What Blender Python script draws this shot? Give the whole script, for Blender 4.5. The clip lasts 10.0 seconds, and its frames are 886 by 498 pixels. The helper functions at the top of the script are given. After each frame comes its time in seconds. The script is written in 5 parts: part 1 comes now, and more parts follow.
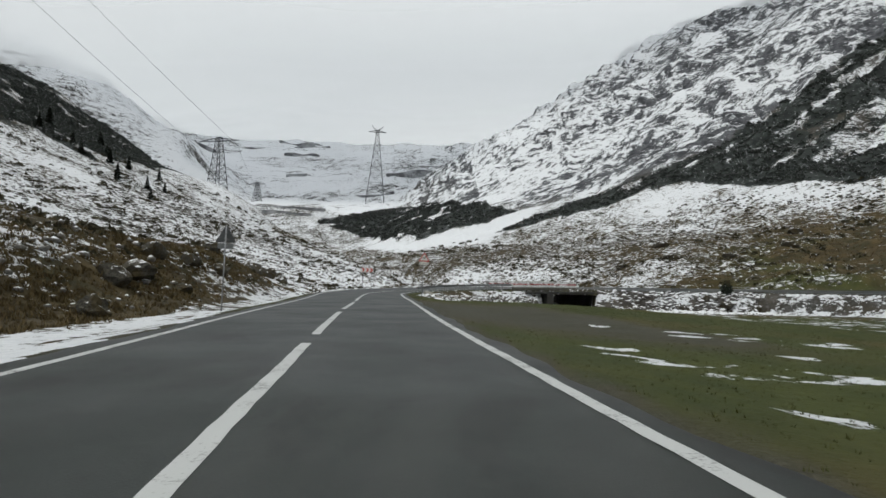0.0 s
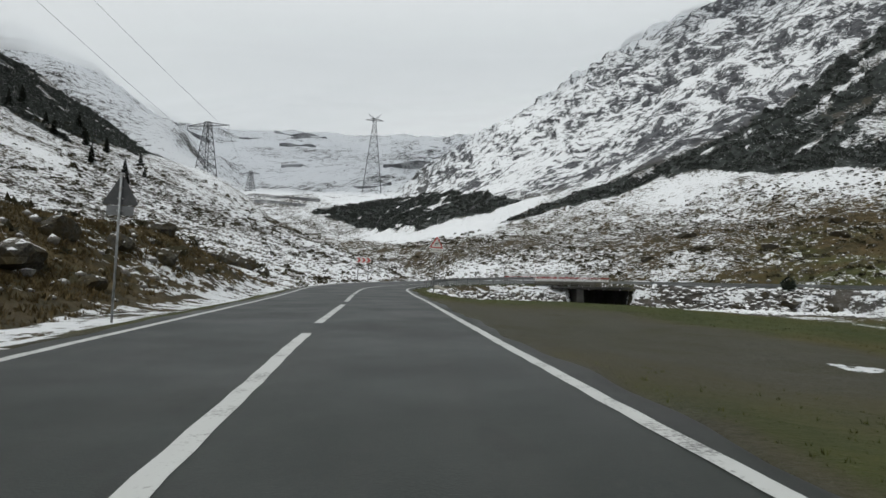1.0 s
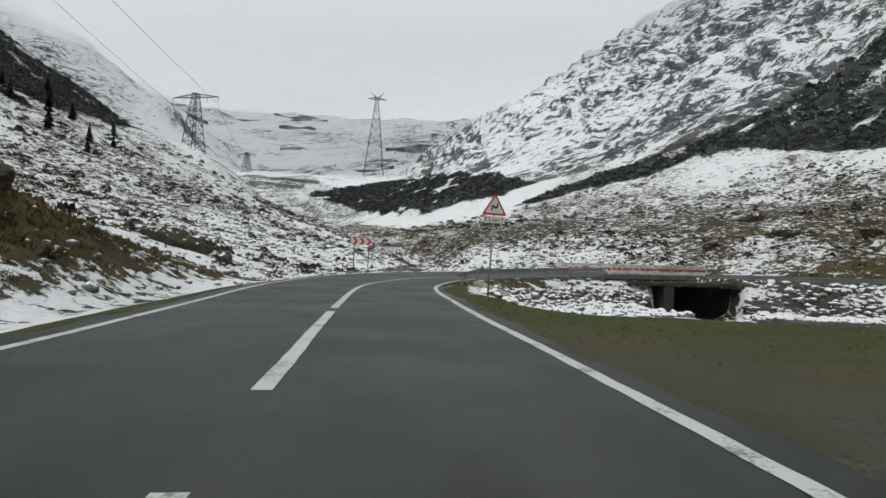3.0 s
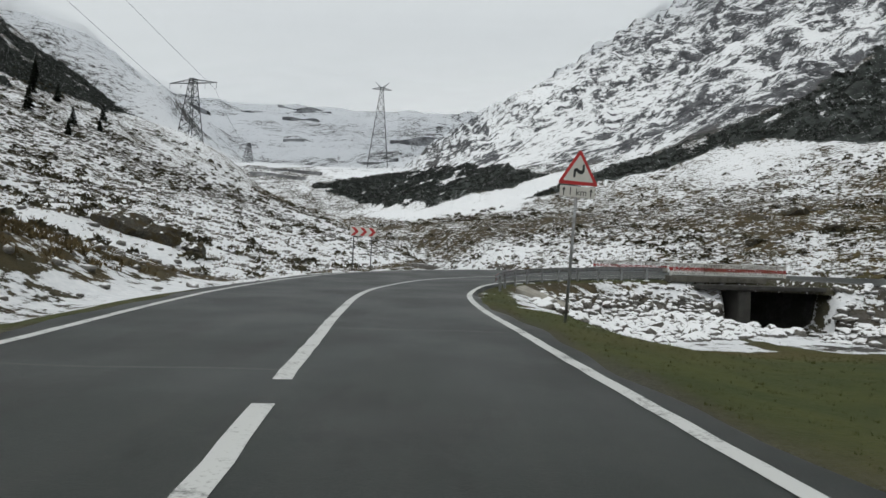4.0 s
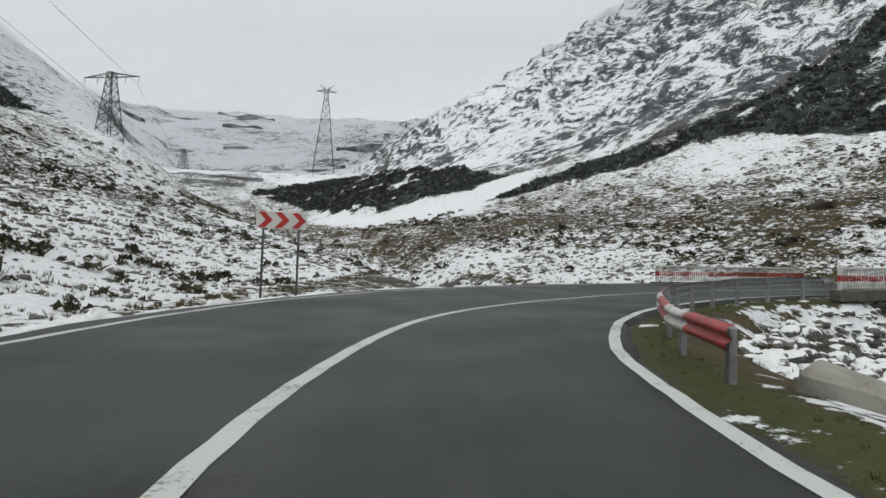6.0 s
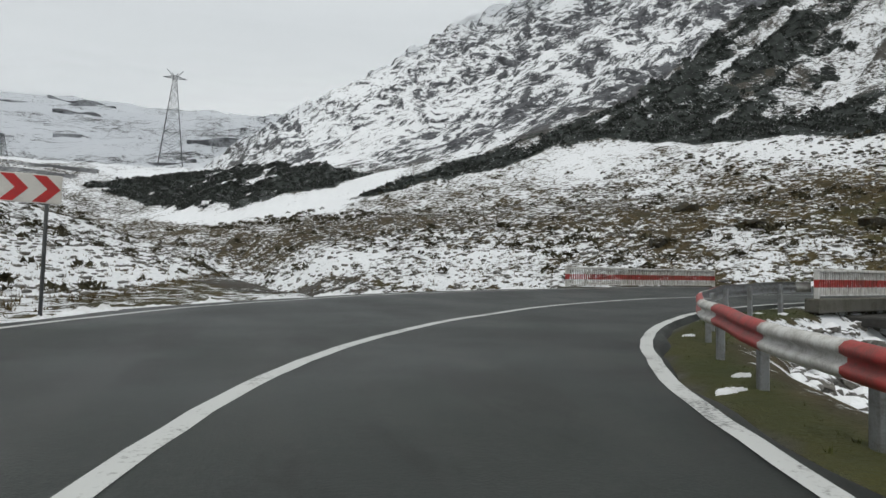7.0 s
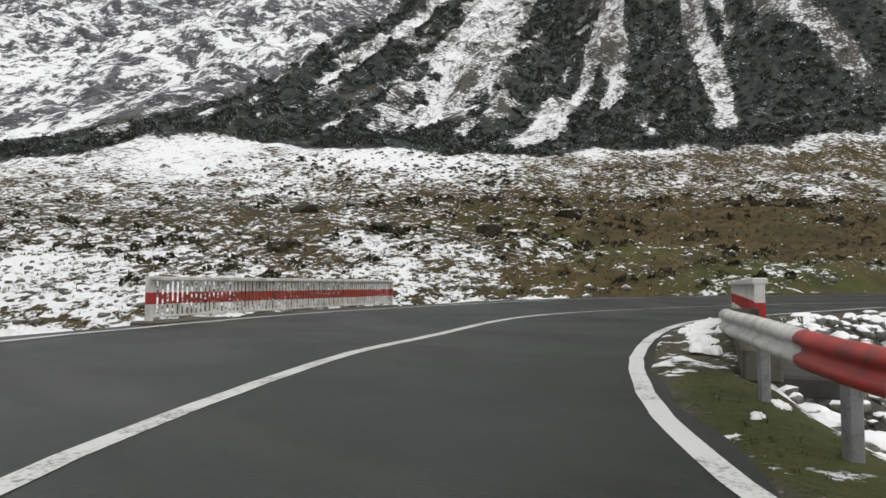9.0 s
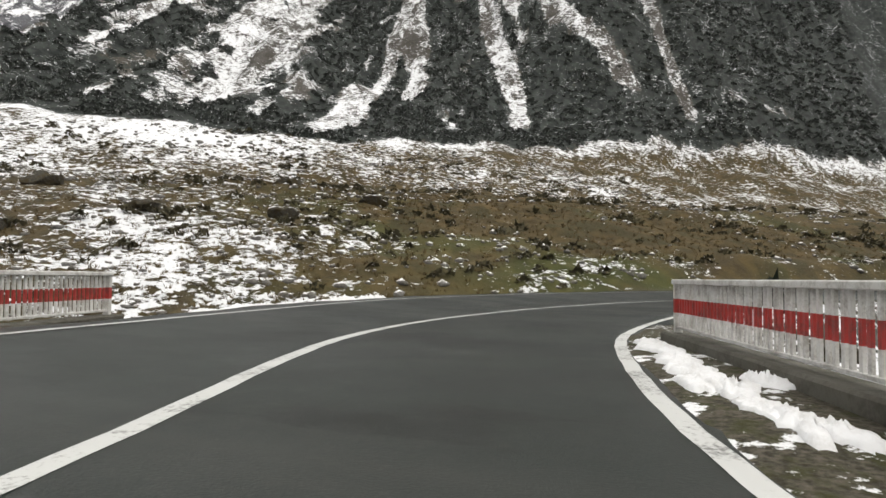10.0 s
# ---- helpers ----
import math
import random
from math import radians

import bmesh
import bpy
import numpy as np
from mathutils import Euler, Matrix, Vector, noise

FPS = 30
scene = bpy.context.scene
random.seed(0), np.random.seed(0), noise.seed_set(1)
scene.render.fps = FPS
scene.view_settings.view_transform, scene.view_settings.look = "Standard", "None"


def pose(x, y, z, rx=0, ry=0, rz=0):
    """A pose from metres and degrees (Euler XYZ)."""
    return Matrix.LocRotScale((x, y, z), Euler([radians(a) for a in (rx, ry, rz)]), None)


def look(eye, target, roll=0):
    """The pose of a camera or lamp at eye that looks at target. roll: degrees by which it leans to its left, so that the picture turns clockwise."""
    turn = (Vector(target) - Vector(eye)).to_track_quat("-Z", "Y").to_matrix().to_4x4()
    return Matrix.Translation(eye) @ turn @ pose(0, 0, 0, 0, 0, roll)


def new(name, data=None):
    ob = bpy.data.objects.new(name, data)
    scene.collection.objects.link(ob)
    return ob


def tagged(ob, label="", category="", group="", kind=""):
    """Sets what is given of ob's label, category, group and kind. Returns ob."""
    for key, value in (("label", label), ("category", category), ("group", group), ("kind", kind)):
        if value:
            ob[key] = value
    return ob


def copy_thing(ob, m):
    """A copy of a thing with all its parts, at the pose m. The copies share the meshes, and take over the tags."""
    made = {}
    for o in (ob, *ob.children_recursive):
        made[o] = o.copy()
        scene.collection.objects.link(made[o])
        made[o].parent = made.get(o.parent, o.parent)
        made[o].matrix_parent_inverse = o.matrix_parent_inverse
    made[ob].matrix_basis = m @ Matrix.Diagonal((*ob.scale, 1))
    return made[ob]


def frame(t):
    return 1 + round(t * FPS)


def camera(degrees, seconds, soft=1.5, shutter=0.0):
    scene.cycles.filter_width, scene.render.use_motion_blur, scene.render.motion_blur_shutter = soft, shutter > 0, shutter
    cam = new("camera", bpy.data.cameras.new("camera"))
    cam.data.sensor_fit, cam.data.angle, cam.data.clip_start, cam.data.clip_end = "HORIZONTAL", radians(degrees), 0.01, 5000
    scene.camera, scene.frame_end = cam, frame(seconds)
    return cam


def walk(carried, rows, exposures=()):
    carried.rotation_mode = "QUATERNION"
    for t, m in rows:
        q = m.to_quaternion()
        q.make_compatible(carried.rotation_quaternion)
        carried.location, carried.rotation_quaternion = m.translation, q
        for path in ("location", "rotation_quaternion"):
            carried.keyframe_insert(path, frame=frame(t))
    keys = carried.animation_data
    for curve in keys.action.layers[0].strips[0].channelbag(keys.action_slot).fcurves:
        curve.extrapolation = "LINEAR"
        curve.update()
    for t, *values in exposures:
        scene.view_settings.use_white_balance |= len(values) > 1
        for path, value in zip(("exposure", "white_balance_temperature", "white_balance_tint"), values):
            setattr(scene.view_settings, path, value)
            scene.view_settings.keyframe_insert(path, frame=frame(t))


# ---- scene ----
cam = camera(68.6, 10.0)
PATH = [
    (0, (1.289, -6.731, 1.151), (1.302, -4.733, 1.254), 0.7),
    (0.5, (0.571, -0.337, 1.123), (0.59, 1.66, 1.233), 0.9),
    (1, (-0.066, 5.818, 1.099), (-0.042, 7.817, 1.181), 0.9),
    (1.5, (-0.642, 11.366, 1.157), (-0.613, 13.364, 1.246), 1.2),
    (2, (-1.167, 16.411, 1.128), (-1.137, 18.409, 1.195), 1.4),
    (2.5, (-1.626, 21.462, 1.132), (-1.598, 23.46, 1.2), 1.6),
    (2.7, (-1.812, 23.361, 1.137), (-1.789, 25.36, 1.196), 1.4),
    (4, (-3.041, 35.528, 1.232), (-3.029, 37.528, 1.258), 2),
    (4.5, (-3.482, 40.565, 1.261), (-3.474, 42.564, 1.308), 1.9),
    (5, (-3.975, 45.124, 1.237), (-3.958, 47.123, 1.294), 1.4),
    (5.2, (-4.124, 47.01, 1.272), (-4.093, 49.009, 1.324), 1.5),
    (6.3, (-4.258, 55.672, 1.167), (-3.995, 57.653, 1.228), 1.1),
    (6.5, (-4.107, 57.149, 1.172), (-3.763, 59.119, 1.229), 1.6),
    (7, (-3.581, 60.517, 1.193), (-2.996, 62.429, 1.263), 0.9),
    (7.5, (-2.738, 63.628, 1.248), (-1.901, 65.444, 1.305), 0.9),
    (8, (-1.453, 66.602, 1.295), (-0.355, 68.273, 1.369), 0.6),
    (8.5, (0.377, 69.415, 1.311), (1.721, 70.894, 1.39), 0.7),
    (9, (2.731, 72.038, 1.342), (4.287, 73.29, 1.45), 0.1),
    (9.5, (5.511, 74.284, 1.419), (7.253, 75.26, 1.542), -0.1),
    (10, (8.614, 76.071, 1.407), (10.481, 76.784, 1.497), 0.5),
]
walk(cam, [(t, look(eye, target, roll)) for t, eye, target, roll in PATH],
     exposures=[(0, 0.02, 6450, 6), (6.5, 0.04, 6450, 6), (7.5, 0.12, 6480, 7), (8.5, 0.26, 6580, 8), (9.3, 0.5, 6750, 10), (10, 0.7, 6900, 10)])

# ---------------------------------------------------------------- sky and light
world = bpy.data.worlds.new("overcast_sky")
scene.world = world
world.use_nodes = True
wn, wl = world.node_tree.nodes, world.node_tree.links
wn.clear()
w_out = wn.new("ShaderNodeOutputWorld")
w_bg = wn.new("ShaderNodeBackground")
w_sky = wn.new("ShaderNodeTexSky")
w_sky.sky_type, w_sky.sun_disc = "NISHITA", False
w_sky.sun_elevation, w_sky.sun_rotation = radians(60), radians(211)
w_hsv = wn.new("ShaderNodeHueSaturation")
w_hsv.inputs["Saturation"].default_value = 0.12
w_hsv.inputs["Value"].default_value = 0.10
w_tc = wn.new("ShaderNodeTexCoord")
w_cloud = wn.new("ShaderNodeTexNoise")
w_cloud.inputs["Scale"].default_value, w_cloud.inputs["Detail"].default_value = 1.6, 3.0
w_ramp = wn.new("ShaderNodeValToRGB")
w_ramp.color_ramp.elements[0].position, w_ramp.color_ramp.elements[1].position = 0.3, 0.72
w_ramp.color_ramp.elements[0].color = (0.70, 0.715, 0.73, 1)
w_ramp.color_ramp.elements[1].color = (0.85, 0.86, 0.875, 1)
w_mix = wn.new("ShaderNodeMixRGB")
w_mix.inputs["Fac"].default_value = 0.85
wl.new(w_sky.outputs["Color"], w_hsv.inputs["Color"])
wl.new(w_tc.outputs["Generated"], w_cloud.inputs["Vector"])
wl.new(w_cloud.outputs["Fac"], w_ramp.inputs["Fac"])
wl.new(w_hsv.outputs["Color"], w_mix.inputs["Color1"])
wl.new(w_ramp.outputs["Color"], w_mix.inputs["Color2"])
w_sep, w_side, w_mul = wn.new("ShaderNodeSeparateXYZ"), wn.new("ShaderNodeMapRange"), wn.new("ShaderNodeMixRGB")
w_side.inputs["From Min"].default_value, w_side.inputs["From Max"].default_value = -0.75, 0.25
w_side.inputs["To Min"].default_value, w_side.inputs["To Max"].default_value = 0.60, 1.0
w_mul.blend_type = "MULTIPLY"
w_mul.inputs["Fac"].default_value = 1.0
wl.new(w_tc.outputs["Generated"], w_sep.inputs["Vector"])
wl.new(w_sep.outputs["X"], w_side.inputs["Value"])
wl.new(w_mix.outputs["Color"], w_mul.inputs["Color1"])
wl.new(w_side.outputs["Result"], w_mul.inputs["Color2"])
wl.new(w_mul.outputs["Color"], w_bg.inputs["Color"])
w_bg.inputs["Strength"].default_value = 0.74
wl.new(w_bg.outputs["Background"], w_out.inputs["Surface"])

sun = new("sun", bpy.data.lights.new("sun", "SUN"))
sun.data.energy, sun.data.angle, sun.data.color = 1.5, radians(50), (1.0, 0.985, 0.96)
sun.matrix_world = look((0, 0, 300), (90, 150, 0))


# ---------------------------------------------------------------- materials
class Mat:
    """A small builder of node materials."""

    def __init__(self, name, rough=0.8, metal=0.0, spec=0.5):
        self.m = bpy.data.materials.new(name)
        self.m.use_nodes = True
        self.n, self.l = self.m.node_tree.nodes, self.m.node_tree.links
        self.b = self.n["Principled BSDF"]
        self.b.inputs["Roughness"].default_value = rough
        self.b.inputs["Metallic"].default_value = metal
        self.b.inputs["Specular IOR Level"].default_value = spec
        self.pos = self.n.new("ShaderNodeNewGeometry").outputs["Position"]

    def scaled(self, v, turn=0.0):
        k = self.n.new("ShaderNodeMapping")
        k.inputs["Scale"].default_value = v
        k.inputs["Rotation"].default_value = (0, 0, turn)
        self.l.new(self.pos, k.inputs["Vector"])
        return k.outputs["Vector"]

    def grained(self, size, turn):
        """Position turned about z and measured in the given sizes."""
        k = self.n.new("ShaderNodeMapping")
        k.vector_type = "TEXTURE"
        k.inputs["Scale"].default_value = size
        k.inputs["Rotation"].default_value = (0, 0, turn)
        self.l.new(self.pos, k.inputs["Vector"])
        return k.outputs["Vector"]

    def noise(self, scale, detail=3.0, vec=None, rough=0.55):
        k = self.n.new("ShaderNodeTexNoise")
        k.inputs["Scale"].default_value, k.inputs["Detail"].default_value = scale, detail
        k.inputs["Roughness"].default_value = rough
        self.l.new(vec if vec is not None else self.pos, k.inputs["Vector"])
        return k.outputs["Fac"]

    def attr(self, name):
        k = self.n.new("ShaderNodeAttribute")
        k.attribute_name = name
        return k.outputs["Fac"]

    def math(self, op, a, b=0.0, clamp=False):
        k = self.n.new("ShaderNodeMath")
        k.operation, k.use_clamp = op, clamp
        for i, v in enumerate((a, b)):
            if isinstance(v, (int, float)):
                k.inputs[i].default_value = v
            else:
                self.l.new(v, k.inputs[i])
        return k.outputs[0]

    def ramp(self, fac, lo, hi):
        k = self.n.new("ShaderNodeMapRange")
        k.interpolation_type = "SMOOTHSTEP"
        k.inputs["From Min"].default_value, k.inputs["From Max"].default_value = lo, hi
        self.l.new(fac, k.inputs["Value"])
        return k.outputs["Result"]

    def mix(self, fac, a, b):
        k = self.n.new("ShaderNodeMixRGB")
        for s, v in (("Fac", fac), ("Color1", a), ("Color2", b)):
            if isinstance(v, (int, float)):
                k.inputs[s].default_value = v
            elif isinstance(v, tuple):
                k.inputs[s].default_value = (*v, 1)
            else:
                self.l.new(v, k.inputs[s])
        return k.outputs["Color"]

    def colour(self, c):
        if isinstance(c, tuple):
            self.b.inputs["Base Color"].default_value = (*c, 1)
        else:
            self.l.new(c, self.b.inputs["Base Color"])
        return self

    def roughness(self, v):
        self.l.new(v, self.b.inputs["Roughness"])
        return self

    def bump(self, height, strength=0.5, dist=0.05):
        k = self.n.new("ShaderNodeBump")
        k.inputs["Strength"].default_value, k.inputs["Distance"].default_value = strength, dist
        self.l.new(height, k.inputs["Height"])
        self.l.new(k.outputs["Normal"], self.b.inputs["Normal"])
        return self

    def random(self):
        return self.n.new("ShaderNodeObjectInfo").outputs["Random"]

    def island(self):
        return self.n["Geometry"].outputs["Random Per Island"]


def worn(name, base, dirt, amount=0.5, scale=6.0, rough=0.6, metal=0.0, bump=0.15):
    """A painted or plain surface with stains at two scales."""
    k = Mat(name, rough, metal)
    a, b = k.noise(scale, 4), k.noise(scale * 9, 3)
    f = k.math("MULTIPLY", k.ramp(k.math("ADD", a, k.math("MULTIPLY", b, 0.5)), 0.62, 1.0), amount)
    k.colour(k.mix(f, base, dirt)).bump(b, bump, 0.01)
    return k.m


def make_ground():
    k = Mat("ground_cover", 0.9, 0, 0.25)
    big, mid, fine = k.noise(0.05, 4), k.noise(0.55, 5, rough=0.65), k.noise(3.2, 5, rough=0.7)
    tiny = k.noise(22.0, 3)
    snow, green, scrub, gravel, rock, brown = (k.attr(s) for s in ("snow", "green", "scrub", "gravel", "rock", "brown"))
    # bare soil, stones and dead grass
    soil = k.mix(k.ramp(fine, 0.35, 0.7), (0.035, 0.03, 0.024), (0.13, 0.115, 0.085))
    ochre = k.mix(k.ramp(mid, 0.35, 0.7), (0.040, 0.029, 0.012), (0.128, 0.093, 0.036))
    ochre = k.mix(k.ramp(k.noise(0.22, 5, rough=0.65), 0.48, 0.62), ochre, (0.034, 0.034, 0.013))
    c = k.mix(brown, soil, k.mix(k.ramp(tiny, 0.3, 0.75), ochre, (0.062, 0.047, 0.022)))
    turf = k.mix(k.ramp(mid, 0.35, 0.65), (0.036, 0.048, 0.009), (0.066, 0.074, 0.015))
    turf = k.mix(k.ramp(tiny, 0.35, 0.75), turf, (0.05, 0.062, 0.018))
    turf = k.mix(k.ramp(big, 0.45, 0.62), turf, (0.080, 0.068, 0.022))
    c = k.mix(green, c, turf)
    grit = k.mix(k.ramp(tiny, 0.3, 0.75), (0.042, 0.041, 0.031), (0.100, 0.097, 0.074))
    grit = k.mix(k.ramp(mid, 0.4, 0.7), grit, (0.056, 0.054, 0.032))
    c = k.mix(gravel, c, grit)
    slab = k.noise(1.0, 7, k.grained((3.0, 10.0, 4.0), radians(-73)), rough=0.78)
    stone = k.mix(k.ramp(fine, 0.35, 0.7), (0.068, 0.071, 0.079), (0.195, 0.20, 0.214))
    stone = k.mix(k.ramp(k.noise(1.0, 5, k.grained((2.2, 6.0, 3.0), radians(-73)), rough=0.75), 0.42, 0.6), stone, (0.045, 0.047, 0.052))
    c = k.mix(rock, c, stone)
    pine = k.mix(k.ramp(mid, 0.35, 0.7), (0.018, 0.022, 0.021), (0.052, 0.060, 0.056))
    edge = k.math("ADD", scrub, k.math("MULTIPLY", k.math("SUBTRACT", k.noise(0.16, 6, rough=0.75), 0.5), 1.3))
    edge = k.math("ADD", edge, k.math("MULTIPLY", k.math("SUBTRACT", k.noise(0.7, 4, k.scaled((1, 1, 2.0)), rough=0.7), 0.5), 0.9))
    dark = k.ramp(edge, 0.44, 0.56)
    c = k.mix(dark, c, pine)
    # snow lies where its share beats a patchy threshold
    n = k.math("ADD", k.math("MULTIPLY", k.noise(0.9, 6, k.scaled((1, 1, 2.4)), rough=0.72), 0.58), k.math("MULTIPLY", fine, 0.22))
    n = k.math("ADD", n, k.math("MULTIPLY", k.noise(0.16, 4, rough=0.6), 0.20))
    part_n = k.math("SUBTRACT", 2.6, k.math("MULTIPLY", rock, 0.7))
    s = k.math("ADD", k.math("MULTIPLY", k.math("SUBTRACT", n, 0.5), part_n), snow)
    s = k.math("ADD", s, k.math("MULTIPLY", rock, k.math("MULTIPLY", k.math("SUBTRACT", slab, 0.5), 3.4)))
    s = k.math("SUBTRACT", s, k.math("MULTIPLY", dark, 0.17))
    cover = k.ramp(s, 0.48, 0.545)
    white = k.mix(k.ramp(fine, 0.3, 0.7), (0.70, 0.72, 0.75), (0.84, 0.85, 0.87))
    k.colour(k.mix(cover, c, white))
    h = k.math("ADD", k.math("MULTIPLY", fine, 0.7), k.math("MULTIPLY", tiny, 0.25))
    h = k.math("ADD", h, k.math("MULTIPLY", cover, 0.45))
    k.bump(h, 0.9, 0.18)
    return k.m


def make_asphalt():
    k = Mat("wet_asphalt", 0.6, 0, 0.3)
    big, fine = k.noise(0.35, 4), k.noise(45, 3, rough=0.7)
    track = k.noise(1.0, 4, k.scaled((1.3, 0.12, 1.0)))
    c = k.mix(k.ramp(big, 0.2, 0.8), (0.0155, 0.020, 0.0185), (0.020, 0.0255, 0.0235))
    c = k.mix(k.math("MULTIPLY", k.ramp(track, 0.40, 0.75), 0.55), c, (0.042, 0.044, 0.041))
    c = k.mix(k.math("MULTIPLY", k.ramp(fine, 0.45, 0.8), 0.6), c, (0.058, 0.060, 0.058))
    # darker tar patches and fine pale grit
    patch = k.ramp(k.noise(0.8, 5, k.scaled((1.0, 0.35, 1.0)), rough=0.65), 0.55, 0.62)
    c = k.mix(k.math("MULTIPLY", patch, 0.6), c, (0.011, 0.012, 0.0115))
    c = k.mix(k.math("MULTIPLY", k.ramp(k.noise(7.0, 4), 0.56, 0.75), 0.35), c, (0.05, 0.051, 0.048))
    k.colour(c).roughness(k.math("ADD", k.math("MULTIPLY", k.ramp(big, 0.2, 0.8), 0.16), 0.46)).bump(fine, 0.6, 0.008)
    return k.m


def make_line():
    k = Mat("road_paint", 0.6)
    a, b = k.noise(1.4, 5, rough=0.7), k.noise(26, 3)
    f = k.ramp(k.math("ADD", k.math("MULTIPLY", a, 0.7), k.math("MULTIPLY", b, 0.4)), 0.56, 0.72)
    k.colour(k.mix(f, (0.54, 0.55, 0.54), (0.15, 0.15, 0.146))).bump(b, 0.3, 0.004)
    return k.m


def make_stone(name, lo, hi):
    k = Mat(name, 0.85)
    up = k.n.new("ShaderNodeSeparateXYZ")
    k.l.new(k.n["Geometry"].outputs["Normal"], up.inputs["Vector"])
    a, b = k.noise(2.2, 5, rough=0.65), k.noise(14, 4)
    c = k.mix(k.ramp(b, 0.3, 0.7), (0.055, 0.054, 0.052), (0.20, 0.195, 0.185))
    c = k.mix(k.math("MULTIPLY", k.island(), 0.5), c, (0.13, 0.115, 0.09))
    f = k.ramp(k.math("ADD", up.outputs["Z"], k.math("MULTIPLY", k.math("SUBTRACT", a, 0.5), 2.4)), lo, hi)
    k.colour(k.mix(f, c, (0.80, 0.81, 0.83))).bump(b, 0.6, 0.03)
    return k.m


def make_leaf(name, dark, light, frost=0.0):
    k = Mat(name, 0.85, 0, 0.2)
    a = k.noise(5.0, 3)
    c = k.mix(k.math("ADD", k.math("MULTIPLY", a, 0.5), k.math("MULTIPLY", k.island(), 0.6)), dark, light)
    if frost:
        c = k.mix(k.ramp(k.noise(2.5, 4), 0.66 - frost, 0.72), c, (0.75, 0.76, 0.78))
    k.colour(c)
    return k.m


M_GROUND, M_ASPHALT, M_LINE, M_STONE = make_ground(), make_asphalt(), make_line(), make_stone("snowy_stone", 0.62, 1.0)
M_BURIED = make_stone("stone_under_snow", 0.38, 0.60)
M_PINE = make_leaf("dwarf_pine", (0.019, 0.023, 0.022), (0.070, 0.079, 0.072), 0.07)
M_SPRUCE = make_leaf("spruce_needles", (0.008, 0.012, 0.009), (0.03, 0.038, 0.026), 0.04)
M_TUFT = make_leaf("dead_grass", (0.03, 0.021, 0.010), (0.15, 0.11, 0.048), 0.0)
M_GREEN = make_leaf("short_grass", (0.034, 0.044, 0.010), (0.085, 0.085, 0.024), 0.0)
M_BARK = worn("bark", (0.05, 0.035, 0.025), (0.02, 0.015, 0.01), 0.8, 9, 0.9)
M_ZINC = worn("galvanised_steel", (0.30, 0.31, 0.32), (0.14, 0.13, 0.12), 0.7, 7, 0.5, 0.6)
M_WHITE = worn("white_paint", (0.62, 0.615, 0.595), (0.24, 0.22, 0.19), 0.7, 5, 0.5)
M_RED = worn("red_paint", (0.38, 0.03, 0.026), (0.13, 0.035, 0.03), 0.8, 5, 0.5)
M_SIGNWHITE = worn("sign_white", (0.60, 0.58, 0.54), (0.4, 0.38, 0.34), 0.4, 3, 0.4)
M_SIGNRED = worn("sign_red", (0.45, 0.02, 0.02), (0.2, 0.03, 0.03), 0.4, 4, 0.4)
M_SIGNBLACK = worn("sign_black", (0.012, 0.012, 0.013), (0.04, 0.04, 0.04), 0.4, 4, 0.5)
M_SIGNBACK = worn("sign_back_grey", (0.055, 0.058, 0.06), (0.10, 0.10, 0.10), 0.5, 5, 0.6, 0.3)
M_PLATEBACK = worn("plate_back_grey", (0.16, 0.165, 0.17), (0.10, 0.10, 0.10), 0.5, 5, 0.6, 0.3)
# near-black base with darker blotches, for deck, abutments, wing wall, footings and headwall
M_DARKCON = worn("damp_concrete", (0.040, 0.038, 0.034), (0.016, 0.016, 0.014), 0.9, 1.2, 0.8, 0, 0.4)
M_KERB = worn("mossy_concrete", (0.10, 0.095, 0.08), (0.045, 0.042, 0.03), 0.9, 2.5, 0.9, 0, 0.5)
M_PYLON = worn("weathered_steel", (0.10, 0.105, 0.11), (0.05, 0.045, 0.04), 0.6, 2, 0.6, 0.5)
M_HEATHER = make_leaf("heather", (0.024, 0.023, 0.015), (0.080, 0.070, 0.038), 0.03)
M_SLAB = worn("pale_slab", (0.30, 0.285, 0.25), (0.14, 0.13, 0.11), 0.6, 3, 0.85, 0, 0.4)
M_SNOW = worn("old_snow", (0.80, 0.81, 0.83), (0.55, 0.55, 0.54), 0.6, 4, 0.7, 0, 0.5)
M_ROADWALL = worn("dark_wall_stone", (0.085, 0.087, 0.092), (0.5, 0.51, 0.53), 0.7, 0.06, 0.9)


def make_boulder():
    k = Mat("mossy_boulder", 0.9, 0, 0.3)
    up = k.n.new("ShaderNodeSeparateXYZ")
    k.l.new(k.n["Geometry"].outputs["Normal"], up.inputs["Vector"])
    a, b = k.noise(1.3, 5, rough=0.65), k.noise(9, 4)
    c = k.mix(k.ramp(b, 0.3, 0.7), (0.022, 0.021, 0.018), (0.085, 0.078, 0.062))
    c = k.mix(k.ramp(a, 0.42, 0.62), c, (0.045, 0.034, 0.014))
    f = k.ramp(k.math("ADD", up.outputs["Z"], k.math("MULTIPLY", k.math("SUBTRACT", k.noise(2.4, 5), 0.5), 2.2)), 0.92, 1.1)
    k.colour(k.mix(f, c, (0.80, 0.81, 0.83))).bump(b, 0.8, 0.05)
    return k.m


